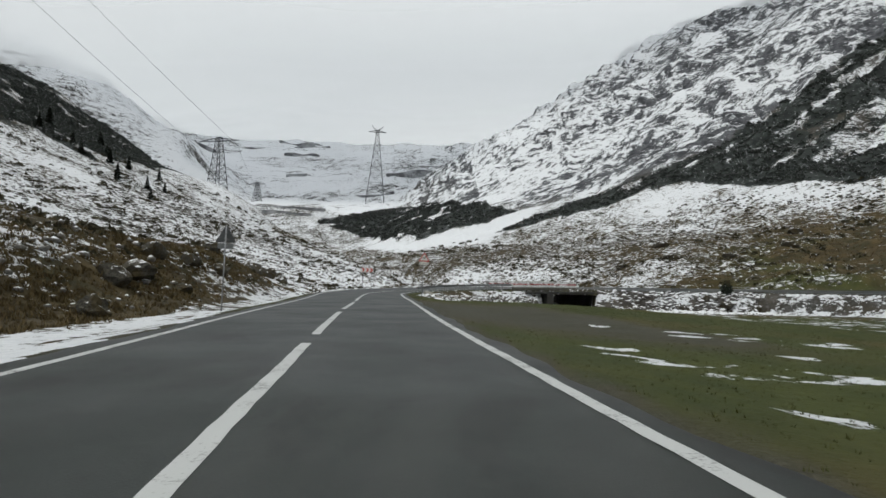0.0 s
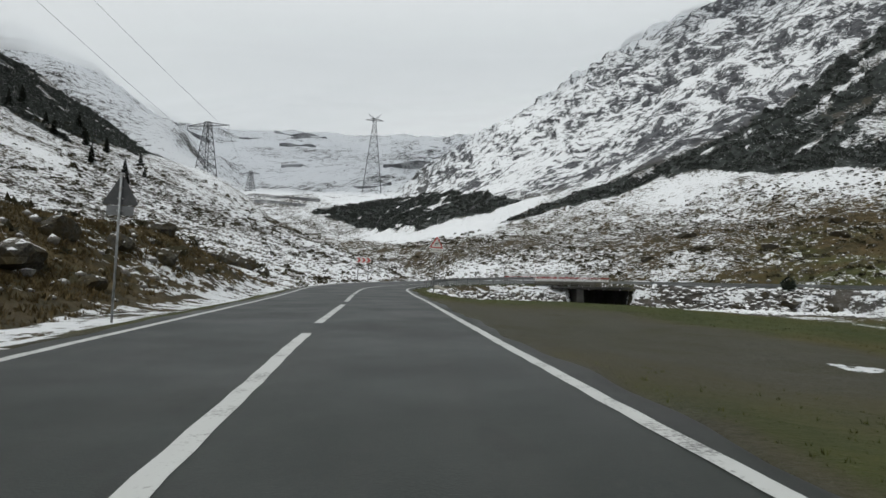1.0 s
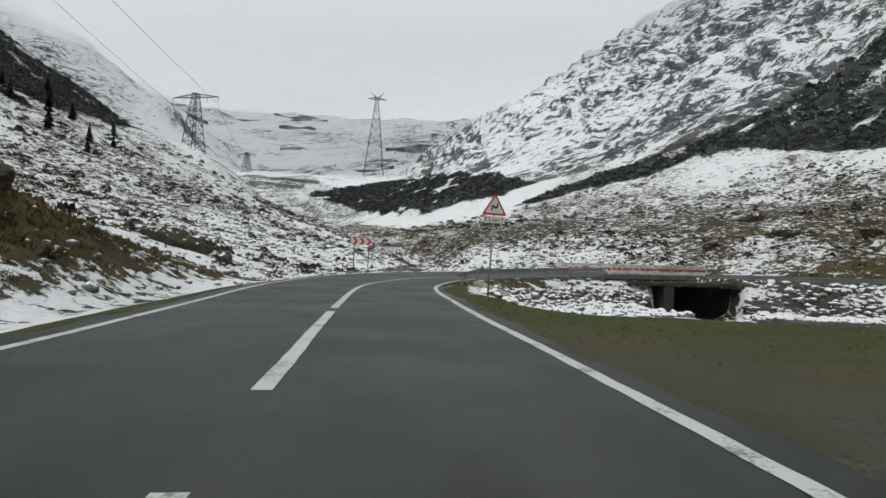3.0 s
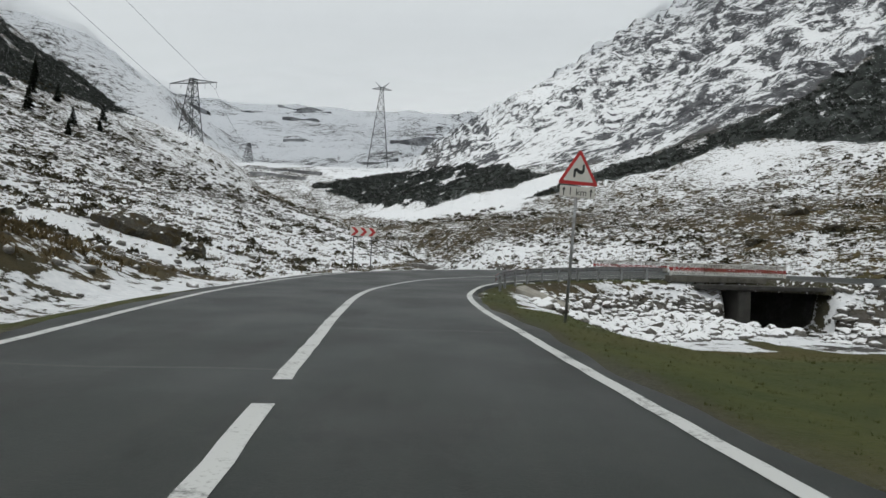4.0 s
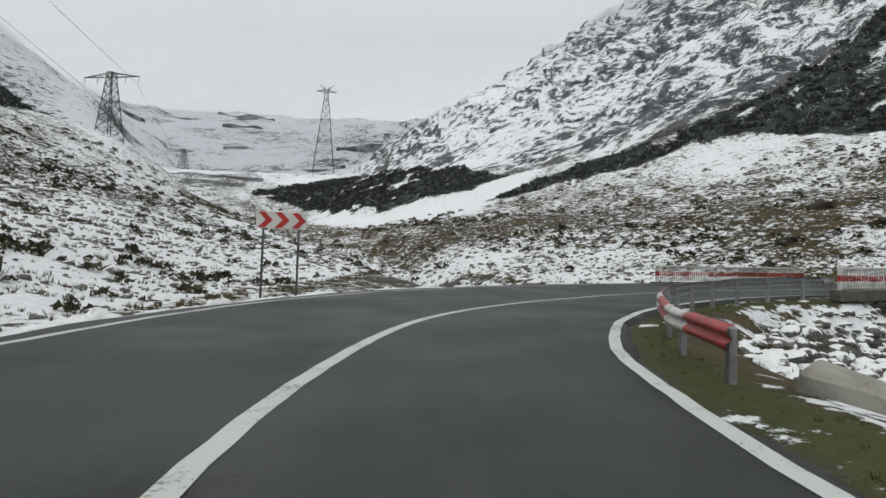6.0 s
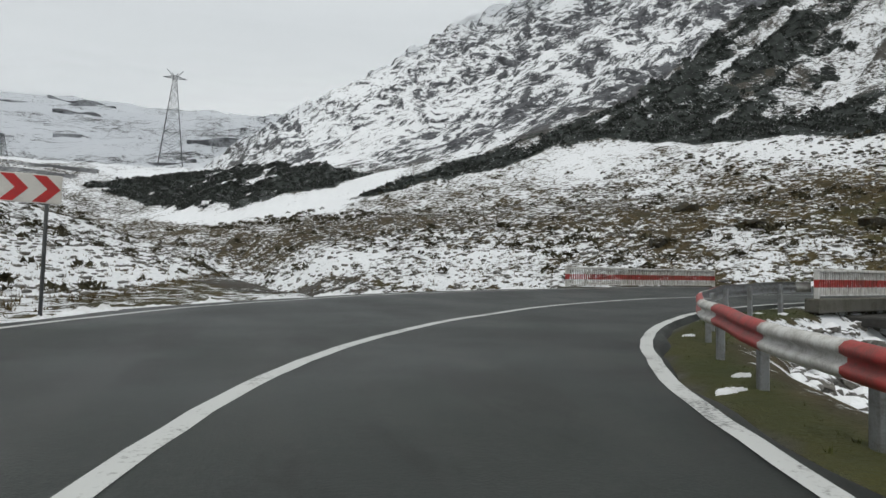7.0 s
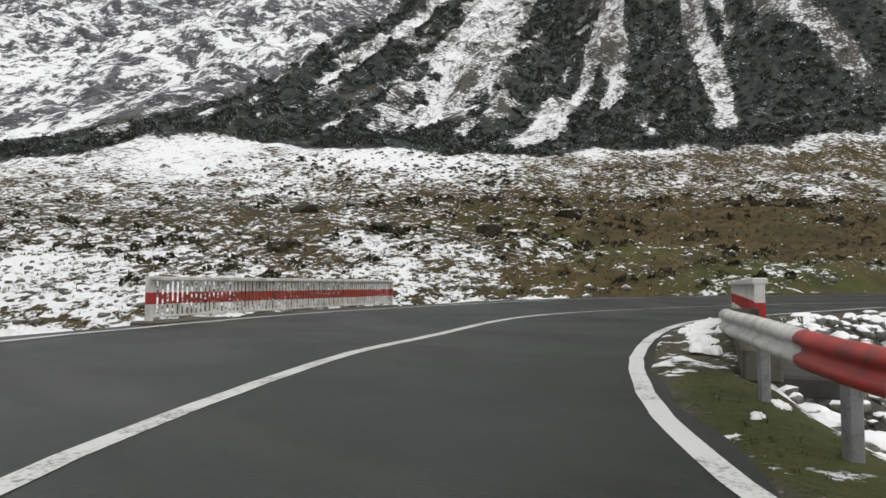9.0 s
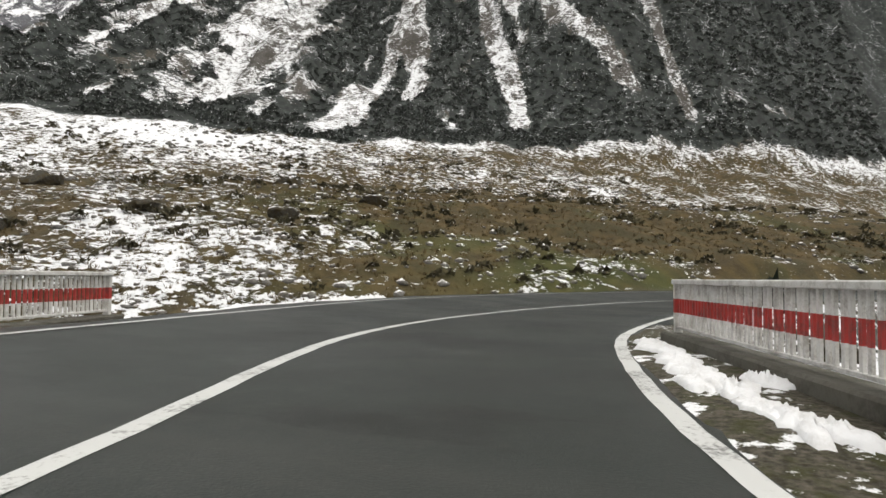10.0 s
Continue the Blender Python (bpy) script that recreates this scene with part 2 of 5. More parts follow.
def make_cloud():
    m = bpy.data.materials.new("low_cloud")
    m.use_nodes = True
    n, l = m.node_tree.nodes, m.node_tree.links
    n.clear()
    out = n.new("ShaderNodeOutputMaterial")
    mix, clear, glow = n.new("ShaderNodeMixShader"), n.new("ShaderNodeBsdfTransparent"), n.new("ShaderNodeBsdfTranslucent")
    glow.inputs["Color"].default_value = (0.90, 0.91, 0.925, 1)
    geo, tex, rng = n.new("ShaderNodeNewGeometry"), n.new("ShaderNodeTexNoise"), n.new("ShaderNodeMapRange")
    tex.inputs["Scale"].default_value, tex.inputs["Detail"].default_value = 0.0022, 3.0
    rng.inputs["From Min"].default_value, rng.inputs["From Max"].default_value = 0.35, 0.65
    rng.inputs["To Min"].default_value, rng.inputs["To Max"].default_value = 0.34, 0.54
    l.new(geo.outputs["Position"], tex.inputs["Vector"])
    l.new(tex.outputs["Fac"], rng.inputs["Value"])
    # none hangs over the road itself
    far, fade, prod = n.new("ShaderNodeVectorMath"), n.new("ShaderNodeMapRange"), n.new("ShaderNodeMath")
    far.operation, prod.operation = "DISTANCE", "MULTIPLY"
    far.inputs[1].default_value = (0, 60, 160)
    fade.inputs["From Min"].default_value, fade.inputs["From Max"].default_value = 290, 560
    l.new(geo.outputs["Position"], far.inputs[0])
    l.new(far.outputs["Value"], fade.inputs["Value"])
    l.new(fade.outputs["Result"], prod.inputs[0])
    l.new(rng.outputs["Result"], prod.inputs[1])
    l.new(prod.outputs[0], mix.inputs["Fac"])
    l.new(clear.outputs[0], mix.inputs[1])
    l.new(glow.outputs[0], mix.inputs[2])
    l.new(mix.outputs[0], out.inputs["Surface"])
    return m


M_BOULDER, M_CLOUD = make_boulder(), make_cloud()
M_CABLE = worn("cable_metal", (0.06, 0.06, 0.065), (0.03, 0.03, 0.03), 0.4, 2, 0.5, 0.5)


# ---------------------------------------------------------------- mesh helpers
def mesh_of(name, bm, mats, smooth=False):
    me = bpy.data.meshes.new(name)
    bm.to_mesh(me)
    bm.free()
    for m in (mats if isinstance(mats, (list, tuple)) else [mats]):
        me.materials.append(m)
    if smooth:
        me.polygons.foreach_set("use_smooth", [True] * len(me.polygons))
    return me


def part(name, bm, mats, parent=None, label="", smooth=False):
    ob = new(name, mesh_of(name, bm, mats, smooth))
    if parent is not None:
        ob.parent = parent
    if label:
        tagged(ob, label)
    return ob


def thing(name, at, label, category, group="", turn=0.0):
    e = new(name)
    e.empty_display_size = 0.2
    e.matrix_basis = at if isinstance(at, Matrix) else Matrix.Translation(at) @ pose(0, 0, 0, 0, 0, turn)
    return tagged(e, label, category, group)


def box(bm, size, m, bevel=0.0, mat=0):
    r = bmesh.ops.create_cube(bm, size=1.0, matrix=m @ Matrix.Diagonal((*size, 1)))
    faces = {f for v in r["verts"] for f in v.link_faces}
    for f in faces:
        f.material_index = mat
    if bevel:
        edges = {e for v in r["verts"] for e in v.link_edges}
        bmesh.ops.bevel(bm, geom=list(edges), offset=bevel, segments=1, affect="EDGES")


def boxed(size, m, bevel=0.0):
    bm = bmesh.new()
    box(bm, size, m, bevel)
    return bm


def bar(bm, a, b, w, mat=0, sides=4):
    """A straight bar from a to b."""
    a, b = Vector(a), Vector(b)
    d = b - a
    q = d.to_track_quat("Z", "Y").to_matrix().to_4x4()
    m = Matrix.Translation((a + b) / 2) @ q
    r = bmesh.ops.create_cone(bm, cap_ends=True, segments=sides, radius1=w / 2, radius2=w / 2, depth=d.length, matrix=m)
    for f in {f for v in r["verts"] for f in v.link_faces}:
        f.material_index = mat


def prism(pts, depth, m):
    """A flat outline in x, z given thickness along y."""
    bm = bmesh.new()
    v = [bm.verts.new((x, 0, z)) for x, z in pts]
    f = bm.faces.new(v)
    r = bmesh.ops.extrude_face_region(bm, geom=[f])
    bmesh.ops.translate(bm, vec=(0, depth, 0), verts=[g for g in r["geom"] if isinstance(g, bmesh.types.BMVert)])
    bmesh.ops.recalc_face_normals(bm, faces=bm.faces)
    bmesh.ops.transform(bm, matrix=m, verts=bm.verts)
    return bm


# ---------------------------------------------------------------- the road's lines in plan
def spline(pts, step=0.5):
    """A smooth curve through the points, at even steps."""
    p = np.array(pts, float)
    p = np.vstack([2 * p[0] - p[1], p, 2 * p[-1] - p[-2]])
    out = []
    for i in range(1, len(p) - 2):
        a, b, c, d = p[i - 1:i + 3]
        u = np.linspace(0, 1, 24, endpoint=False)[:, None]
        out.append(0.5 * (2 * b + (c - a) * u + (2 * a - 5 * b + 4 * c - d) * u ** 2 + (3 * b - a - 3 * c + d) * u ** 3))
    out.append(p[-2][None])
    out = np.vstack(out)
    s = np.r_[0, np.cumsum(np.linalg.norm(np.diff(out[:, :2], axis=0), axis=1))]
    k = np.linspace(0, s[-1], max(2, int(s[-1] / step)))
    return np.stack([np.interp(k, s, out[:, j]) for j in range(out.shape[1])], axis=1)


CENTRE = spline([(3.4, -40), (1.6, -20), (-0.45, -1), (-1.8, 11.7), (-2.6, 20), (-3.35, 29.2), (-4.5, 41.7), (-5.18, 50.5), (-5.37, 55.5), (-5.19, 59), (-4.65, 62.46), (-3.7, 66.08), (-2.53, 68.66), (-1.24, 70.66), (0.31, 72.6), (1.72, 73.91), (3.2, 75.24), (5.06, 76.52), (8.53, 78.31), (11.46, 79.19), (14.62, 80.21), (17.45, 80.98), (20.99, 81.46), (25, 81.49), (31.01, 80.83), (39.99, 78.38), (49.97, 73.55), (59.96, 66.95), (72.98, 53.98), (92, 33), (120, 2), (160, -42)])
RIGHT = spline([(6.9, -40), (5, -20), (2.83, -0.7), (1.47, 12), (0.15, 27), (-0.4, 33.5), (-1.1, 40.5), (-1.58, 46.4), (-1.89, 50.01), (-2.06, 53.5), (-1.98, 56.79), (-1.56, 59.97), (-1.07, 62.34), (0.04, 65.28), (0.87, 66.83), (1.73, 68.28), (3.28, 70.23), (5.05, 71.99), (6.79, 73.34), (8.66, 74.41), (11.12, 75.46), (14.9, 76.5), (19.15, 77.09), (23, 77.03), (27.01, 76.63), (31.48, 75.7), (38.42, 74.08), (47.52, 69.87), (57.08, 63.64), (70.03, 51.13), (89, 30.4), (117, -0.6), (157, -44.6)])
LEFT = spline([(0, -40), (-1.9, -20), (-3.9, 1.4), (-5.3, 14), (-6.7, 28.5), (-7.45, 36), (-8.3, 43), (-9.05, 50.01), (-9.35, 56), (-9.06, 62), (-8.21, 67.03), (-6.91, 71.1), (-4.89, 74.54), (-2.33, 77.11), (1.58, 80.03), (5.28, 81.77), (9.35, 83.02), (13.91, 83.71), (19.94, 84.45), (24.98, 84.92), (31.02, 84.79), (41.8, 82.4), (52.24, 77.09), (62.71, 69.9), (75.96, 56.87), (95, 35.7), (123, 4.7), (163, -39.3)])


def nearest(line, p):
    """For each point: the nearest point's number on the line and the distance."""
    best, dist = np.zeros(len(p), int), np.full(len(p), 1e9)
    for a in range(0, len(line), 64):
        d = np.hypot(p[:, None, 0] - line[None, a:a + 64, 0], p[:, None, 1] - line[None, a:a + 64, 1])
        i = d.argmin(axis=1)
        m = d[np.arange(len(p)), i]
        w = m < dist
        best[w], dist[w] = i[w] + a, m[w]
    return best, dist


def smooth01(v, a, b):
    k = np.clip((v - a) / (b - a), 0, 1)
    return k * k * (3 - 2 * k)


def normals(line):
    t = np.gradient(line, axis=0)
    t /= np.linalg.norm(t, axis=1)[:, None]
    return np.stack([-t[:, 1], t[:, 0]], axis=1)


C_LEFT = normals(CENTRE)
W_LEFT = nearest(LEFT, CENTRE)[1]
W_RIGHT = nearest(RIGHT, CENTRE)[1]
C_RUN = np.r_[0, np.cumsum(np.linalg.norm(np.diff(CENTRE, axis=0), axis=1))]
RUN_BEND = C_RUN[np.argmin(np.hypot(CENTRE[:, 0] + 5.3, CENTRE[:, 1] - 57))]
# the road climbs through the bend, its outer lane banked up and the inner one rising to the bridge deck
CLIMB = (-12, -4, 4, 9, 13, 17, 21, 25, 29, 33, 38, 44, 52, 62, 75)
CLIMB_C = (0, 0.02, 0.07, 0.14, 0.19, 0.25, 0.3, 0.32, 0.36, 0.42, 0.43, 0.43, 0.4, 0.38, 0.36)
CLIMB_R = (0, 0.03, 0.1, 0.18, 0.23, 0.27, 0.28, 0.25, 0.27, 0.33, 0.36, 0.38, 0.39, 0.39, 0.39)
CLIMB_L = (0, 0.07, 0.02, -0.01, -0.03, -0, 0.05, 0.11, 0.19, 0.25, 0.27, 0.28, 0.26, 0.24, 0.24)
INNER = 0.15 * smooth01(C_RUN, RUN_BEND + 17, RUN_BEND + 28) * smooth01(-C_RUN, -RUN_BEND - 47, -RUN_BEND - 33)
Z_C = 0.6 * INNER + np.interp(C_RUN - RUN_BEND, CLIMB, CLIMB_C)
Z_R = INNER + np.interp(C_RUN - RUN_BEND, CLIMB, CLIMB_R)
Z_L = 0.44 * smooth01(C_RUN, RUN_BEND - 6, RUN_BEND + 22) + np.interp(C_RUN - RUN_BEND, CLIMB, CLIMB_L)


def road_at(x, y):
    """Signed offset from the centre line (left +), the widths there and the road's height."""
    p = np.stack([x, y], axis=1)
    i, d = nearest(CENTRE, p)
    off = ((p - CENTRE[i]) * C_LEFT[i]).sum(axis=1)
    side = np.where(off >= 0, d, -d)
    z = np.where(side > 0, Z_C[i] + (Z_L[i] - Z_C[i]) * np.clip(side / W_LEFT[i], 0, 1.35), Z_C[i] + (Z_R[i] - Z_C[i]) * np.clip(-side / W_RIGHT[i], 0, 1.5))
    return side, W_LEFT[i], W_RIGHT[i], z, C_RUN[i]


# ---------------------------------------------------------------- the lie of the land
def hash2(i, j, seed):
    h = (i.astype(np.int64) * 374761393 + j.astype(np.int64) * 668265263 + seed * 974634777) & 0xFFFFFFFF
    h = ((h ^ (h >> 13)) * 1274126177) & 0xFFFFFFFF
    return ((h ^ (h >> 16)) & 0xFFFF) / 65535.0


def vnoise(x, y, seed=0):
    i, j = np.floor(x), np.floor(y)
    u, v = x - i, y - j
    u, v = u * u * u * (u * (6 * u - 15) + 10), v * v * v * (v * (6 * v - 15) + 10)
    a, b, c, d = hash2(i, j, seed), hash2(i + 1, j, seed), hash2(i, j + 1, seed), hash2(i + 1, j + 1, seed)
    return (a * (1 - u) + b * u) * (1 - v) + (c * (1 - u) + d * u) * v


def fbm(x, y, seed=0, octaves=4, gain=0.5):
    t, a, n = 0, 1.0, 0
    for o in range(octaves):
        t, n = t + a * (vnoise(x * 2 ** o + 17.3 * o, y * 2 ** o - 9.1 * o, seed + o) - 0.5), n + a
        a *= gain
    return t / n * 2


def ridged(x, y, seed=0, octaves=4):
    t, a, n = 0, 1.0, 0
    for o in range(octaves):
        t, n = t + a * (1 - np.abs(2 * vnoise(x * 2 ** o + 5.7 * o, y * 2 ** o + 3.3 * o, seed + o) - 1)), n + a
        a *= 0.5
    return t / n


STREAM = spline([(-14, 330), (-10, 240), (-6, 170), (1, 120), (10, 95), (17.7, 78), (16.8, 72.5), (16.2, 67), (18.0, 62), (25, 57), (40, 51), (70, 44), (140, 26)], 1.0)


def soft_max(a, b, k):
    return 0.5 * (a + b + np.sqrt((a - b) ** 2 + k * k))


def soft_min(a, b, k):
    return 0.5 * (a + b - np.sqrt((a - b) ** 2 + k * k))


def along(x, y):
    """Coordinates across (q) and along (a) the eastern mountainside."""
    return 0.75 * x + 0.66 * y, 0.66 * x - 0.75 * y


def land(x, y):
    far = np.hypot(x, y - 60)
    # the valley floor, climbing in a dark step to the head of the valley
    floor = 0.05 * np.clip(y - 95, 0, 160) + 0.29 * np.clip(y - 255, 0, 150) + 0.17 * np.clip(y - 430, 0, 170) + 0.325 * np.clip(y - 600, 0, 620)
    floor = floor + 8 * np.exp(-((x + 16) / 32) ** 2 - ((y - 345) / 28) ** 2)
    floor = floor + 22 * smooth01(-x, 120, 420) * smooth01(y, 350, 800) - 1.2
    q, a = along(x, y)
    # the eastern side: a bank, a shelf, then the steep mountain
    east = 0.42 * np.clip(q - 88, 0, 8) + 0.31 * np.clip(q - 96, 0, 26) + 0.15 * np.clip(q - 122, 0, 30) + 0.47 * np.clip(q - 152, 0, 50) \
        + 0.62 * np.clip(q - 202, 0, 900) + 0.85 * np.clip(q - 182, 0, 400) * smooth01(a, -10, 110)
    edge = 6 + 0.165 * (y - 40) + 0.70 * x + 30 * smooth01(y, 200, 420) * (ridged(x / 70, y / 70, 91, 4) - 0.62) + 13 * smooth01(y, 130, 260) * (ridged(x / 24, y / 24, 93, 4) - 0.6)
    edge = edge - 40 * smooth01(y, 540, 640) * np.exp(-((x - 105) / 65) ** 2)
    east = soft_min(east, edge, 10) - 1.0
    # the western spur that runs down to the bend
    toe = -11.5 - 1.5 * smooth01(-y, -40, 0) + 18 * smooth01(y, 72, 190)
    d = np.clip(toe - x, 0, 400)
    rise = 3.0 * smooth01(d, 0, 8) * smooth01(-y, -74, -46) + 0.20 * d + 0.0016 * np.clip(d, 0, 210) ** 2
    crest = 205 + 0.55 * np.clip(d, 0, 200)
    west = rise - 0.55 * np.clip(y - crest, 0, 200) * smooth01(d, 0, 15)
    west = west + 7.5 * np.exp(-((x + 82) / 24) ** 2 - ((y - 250) / 34) ** 2)
    west = soft_min(west, 104 + 0.0 * d, 16)
    hill_w = (0.62 * np.clip(-x - 30, 0, 420) + 26 * (ridged(x / 85, y / 85, 95, 4) - 0.6)) * smooth01(y, 390, 540) - 3
    floor = floor + smooth01(y, 370, 430) * (soft_max(floor, hill_w, 8) - floor)
    z = soft_max(soft_max(floor, east, 3.0), west, 1.6) - 0.55
    # meadow east of the road, falling to the stream
    mead = -0.30 - 0.9 * smooth01(x, 4, 26) - 1.3 * smooth01(y, 44, 58) * smooth01(x, -0.5, 4.5)
    wgt = smooth01(x, toe + 2, toe + 8) * smooth01(-q, -92, -83)
    z = z * (1 - wgt) + mead * wgt
    # relief in three sizes
    hill = smooth01(far, 60, 220)
    steep = smooth01(q, 160, 260) * smooth01(x, -40, 80)
    z = z + hill * (3.2 * fbm(x / 46, y / 46, 3, 5)) + smooth01(far, 250, 700) * 16 * fbm(x / 150, y / 150, 21, 5) \
        + smooth01(y, 420, 600) * smooth01(-x, -60, 20) * 15 * (ridged(x / 90 + 0.4 * fbm(x / 80, y / 80, 25, 2), y / 60, 27, 4) - 0.6)
    warp = 0.5 * fbm(x / 60, y / 60, 31, 3)
    gully = ridged((a - 0.45 * q) / 40 + warp, q / 150, 40, 5)
    z = z + steep * (15 + 0.05 * np.clip(q - 200, 0, 600)) * (gully - 0.62)
    block = ridged((a - 0.45 * q) / 17 + warp, (q + 0.3 * a) / 30, 46, 4)
    z = z + smooth01(q, 195, 235) * smooth01(x, -40, 60) * 11.0 * (block - 0.6)
    splint = ridged((a - 0.45 * q) / 7 + 1.6 * warp, (q + 0.3 * a) / 15, 48, 3)
    z = z + smooth01(q, 205, 245) * smooth01(x, -40, 60) * 4.5 * (splint - 0.6)
    rough = np.clip(smooth01(toe - x, 0.5, 4) + smooth01(q, 88, 94), 0, 1)
    z = z + rough * (0.55 * fbm(x / 4.2, y / 4.2, 51, 4) + 0.9 * fbm(x / 15, y / 15, 61, 3))
    z = z + (1 - rough) * 0.10 * fbm(x / 2.5, y / 2.5, 71, 3)
    # the stream's bed
    i, ds = nearest(STREAM, np.stack([x, y], axis=1))
    bed = -3.4 + 0.045 * np.clip(STREAM[i, 1] - 95, 0, 150) + 0.3 * fbm(x / 1.7, y / 1.7, 81, 3)
    cut = bed + 0.62 * np.clip(ds - 2.0, 0, 7) + 3.0 * np.clip(ds - 9.0, 0, 60) + 40 * smooth01(y, 150, 260)
    z = np.minimum(z, cut + 0.25 * fbm(x / 1.5, y / 1.5, 85, 3))
    # the whole ground climbs with the road towards the bridge
    z = z + 0.38 * smooth01(x, -2, 18) * smooth01(y, 44, 58)
    return z, ds, q, a, toe


def terrain(x, y):
    """Height and cover of the ground."""
    z, ds, q, a, toe = land(x, y)
    side, wl, wr, rz, run = road_at(x, y)
    near = (np.abs(side) < 60) & (y > -60)
    out = np.where(side > 0, side - wl - 0.55, -side - wr - 0.45 + 0.24 * smooth01(run, RUN_BEND - 8, RUN_BEND))
    # bridge gap: no fill under the deck
    gap = smooth01(ds, 3.0, 3.4)
    k = smooth01(out, np.where((side < 0) & (run > RUN_BEND - 2), 0.8, 0.15), np.where(side > 0, 3.0, 3.6))
    shoulder = rz - 0.05 - 0.03 * np.clip(out, 0, 3)
    zz = shoulder * (1 - k) + z * k
    zz = zz - 0.14 * smooth01(-out, -0.25, 0.35)
    z = np.where(near, zz * gap + z * (1 - gap), z)
    return z, ds, q, a, toe, side, out, run

# ---------------------------------------------------------------- ground sheet
def axis_steps(lo, a, b, hi, fine, grow_lo, grow_hi):
    """Even steps between a and b, and growing ones beyond."""
    up, s = [b], fine
    while up[-1] < hi:
        s = min(s * grow_hi, 60.0)
        up.append(up[-1] + s)
    down, s, v = [], fine, a
    while v > lo:
        s = min(s * grow_lo, 60.0)
        v -= s
        down.append(v)
    return np.array(down[::-1] + list(np.arange(a, b, fine)) + up)


def grid_mesh(name, xs, ys, z, attrs, mat):
    nx, ny = len(xs), len(ys)
    gx, gy = np.meshgrid(xs, ys)
    co = np.stack([gx.ravel(), gy.ravel(), z], axis=1).astype(np.float32)
    i = (np.arange(ny - 1)[:, None] * nx + np.arange(nx - 1)[None]).ravel()
    quads = np.stack([i, i + 1, i + nx + 1, i + nx], axis=1).astype(np.int32)
    me = bpy.data.meshes.new(name)
    me.vertices.add(len(co))
    me.vertices.foreach_set("co", co.ravel())
    me.loops.add(quads.size)
    me.loops.foreach_set("vertex_index", quads.ravel())
    me.polygons.add(len(quads))
    me.polygons.foreach_set("loop_start", np.arange(0, quads.size, 4, dtype=np.int32))
    me.update(calc_edges=True)
    me.polygons.foreach_set("use_smooth", np.ones(len(quads), bool))
    for k, v in attrs.items():
        t = me.attributes.new(k, "FLOAT", "POINT")
        t.data.foreach_set("value", np.clip(v, 0, 1).astype(np.float32))
    me.materials.append(mat)
    return new(name, me)


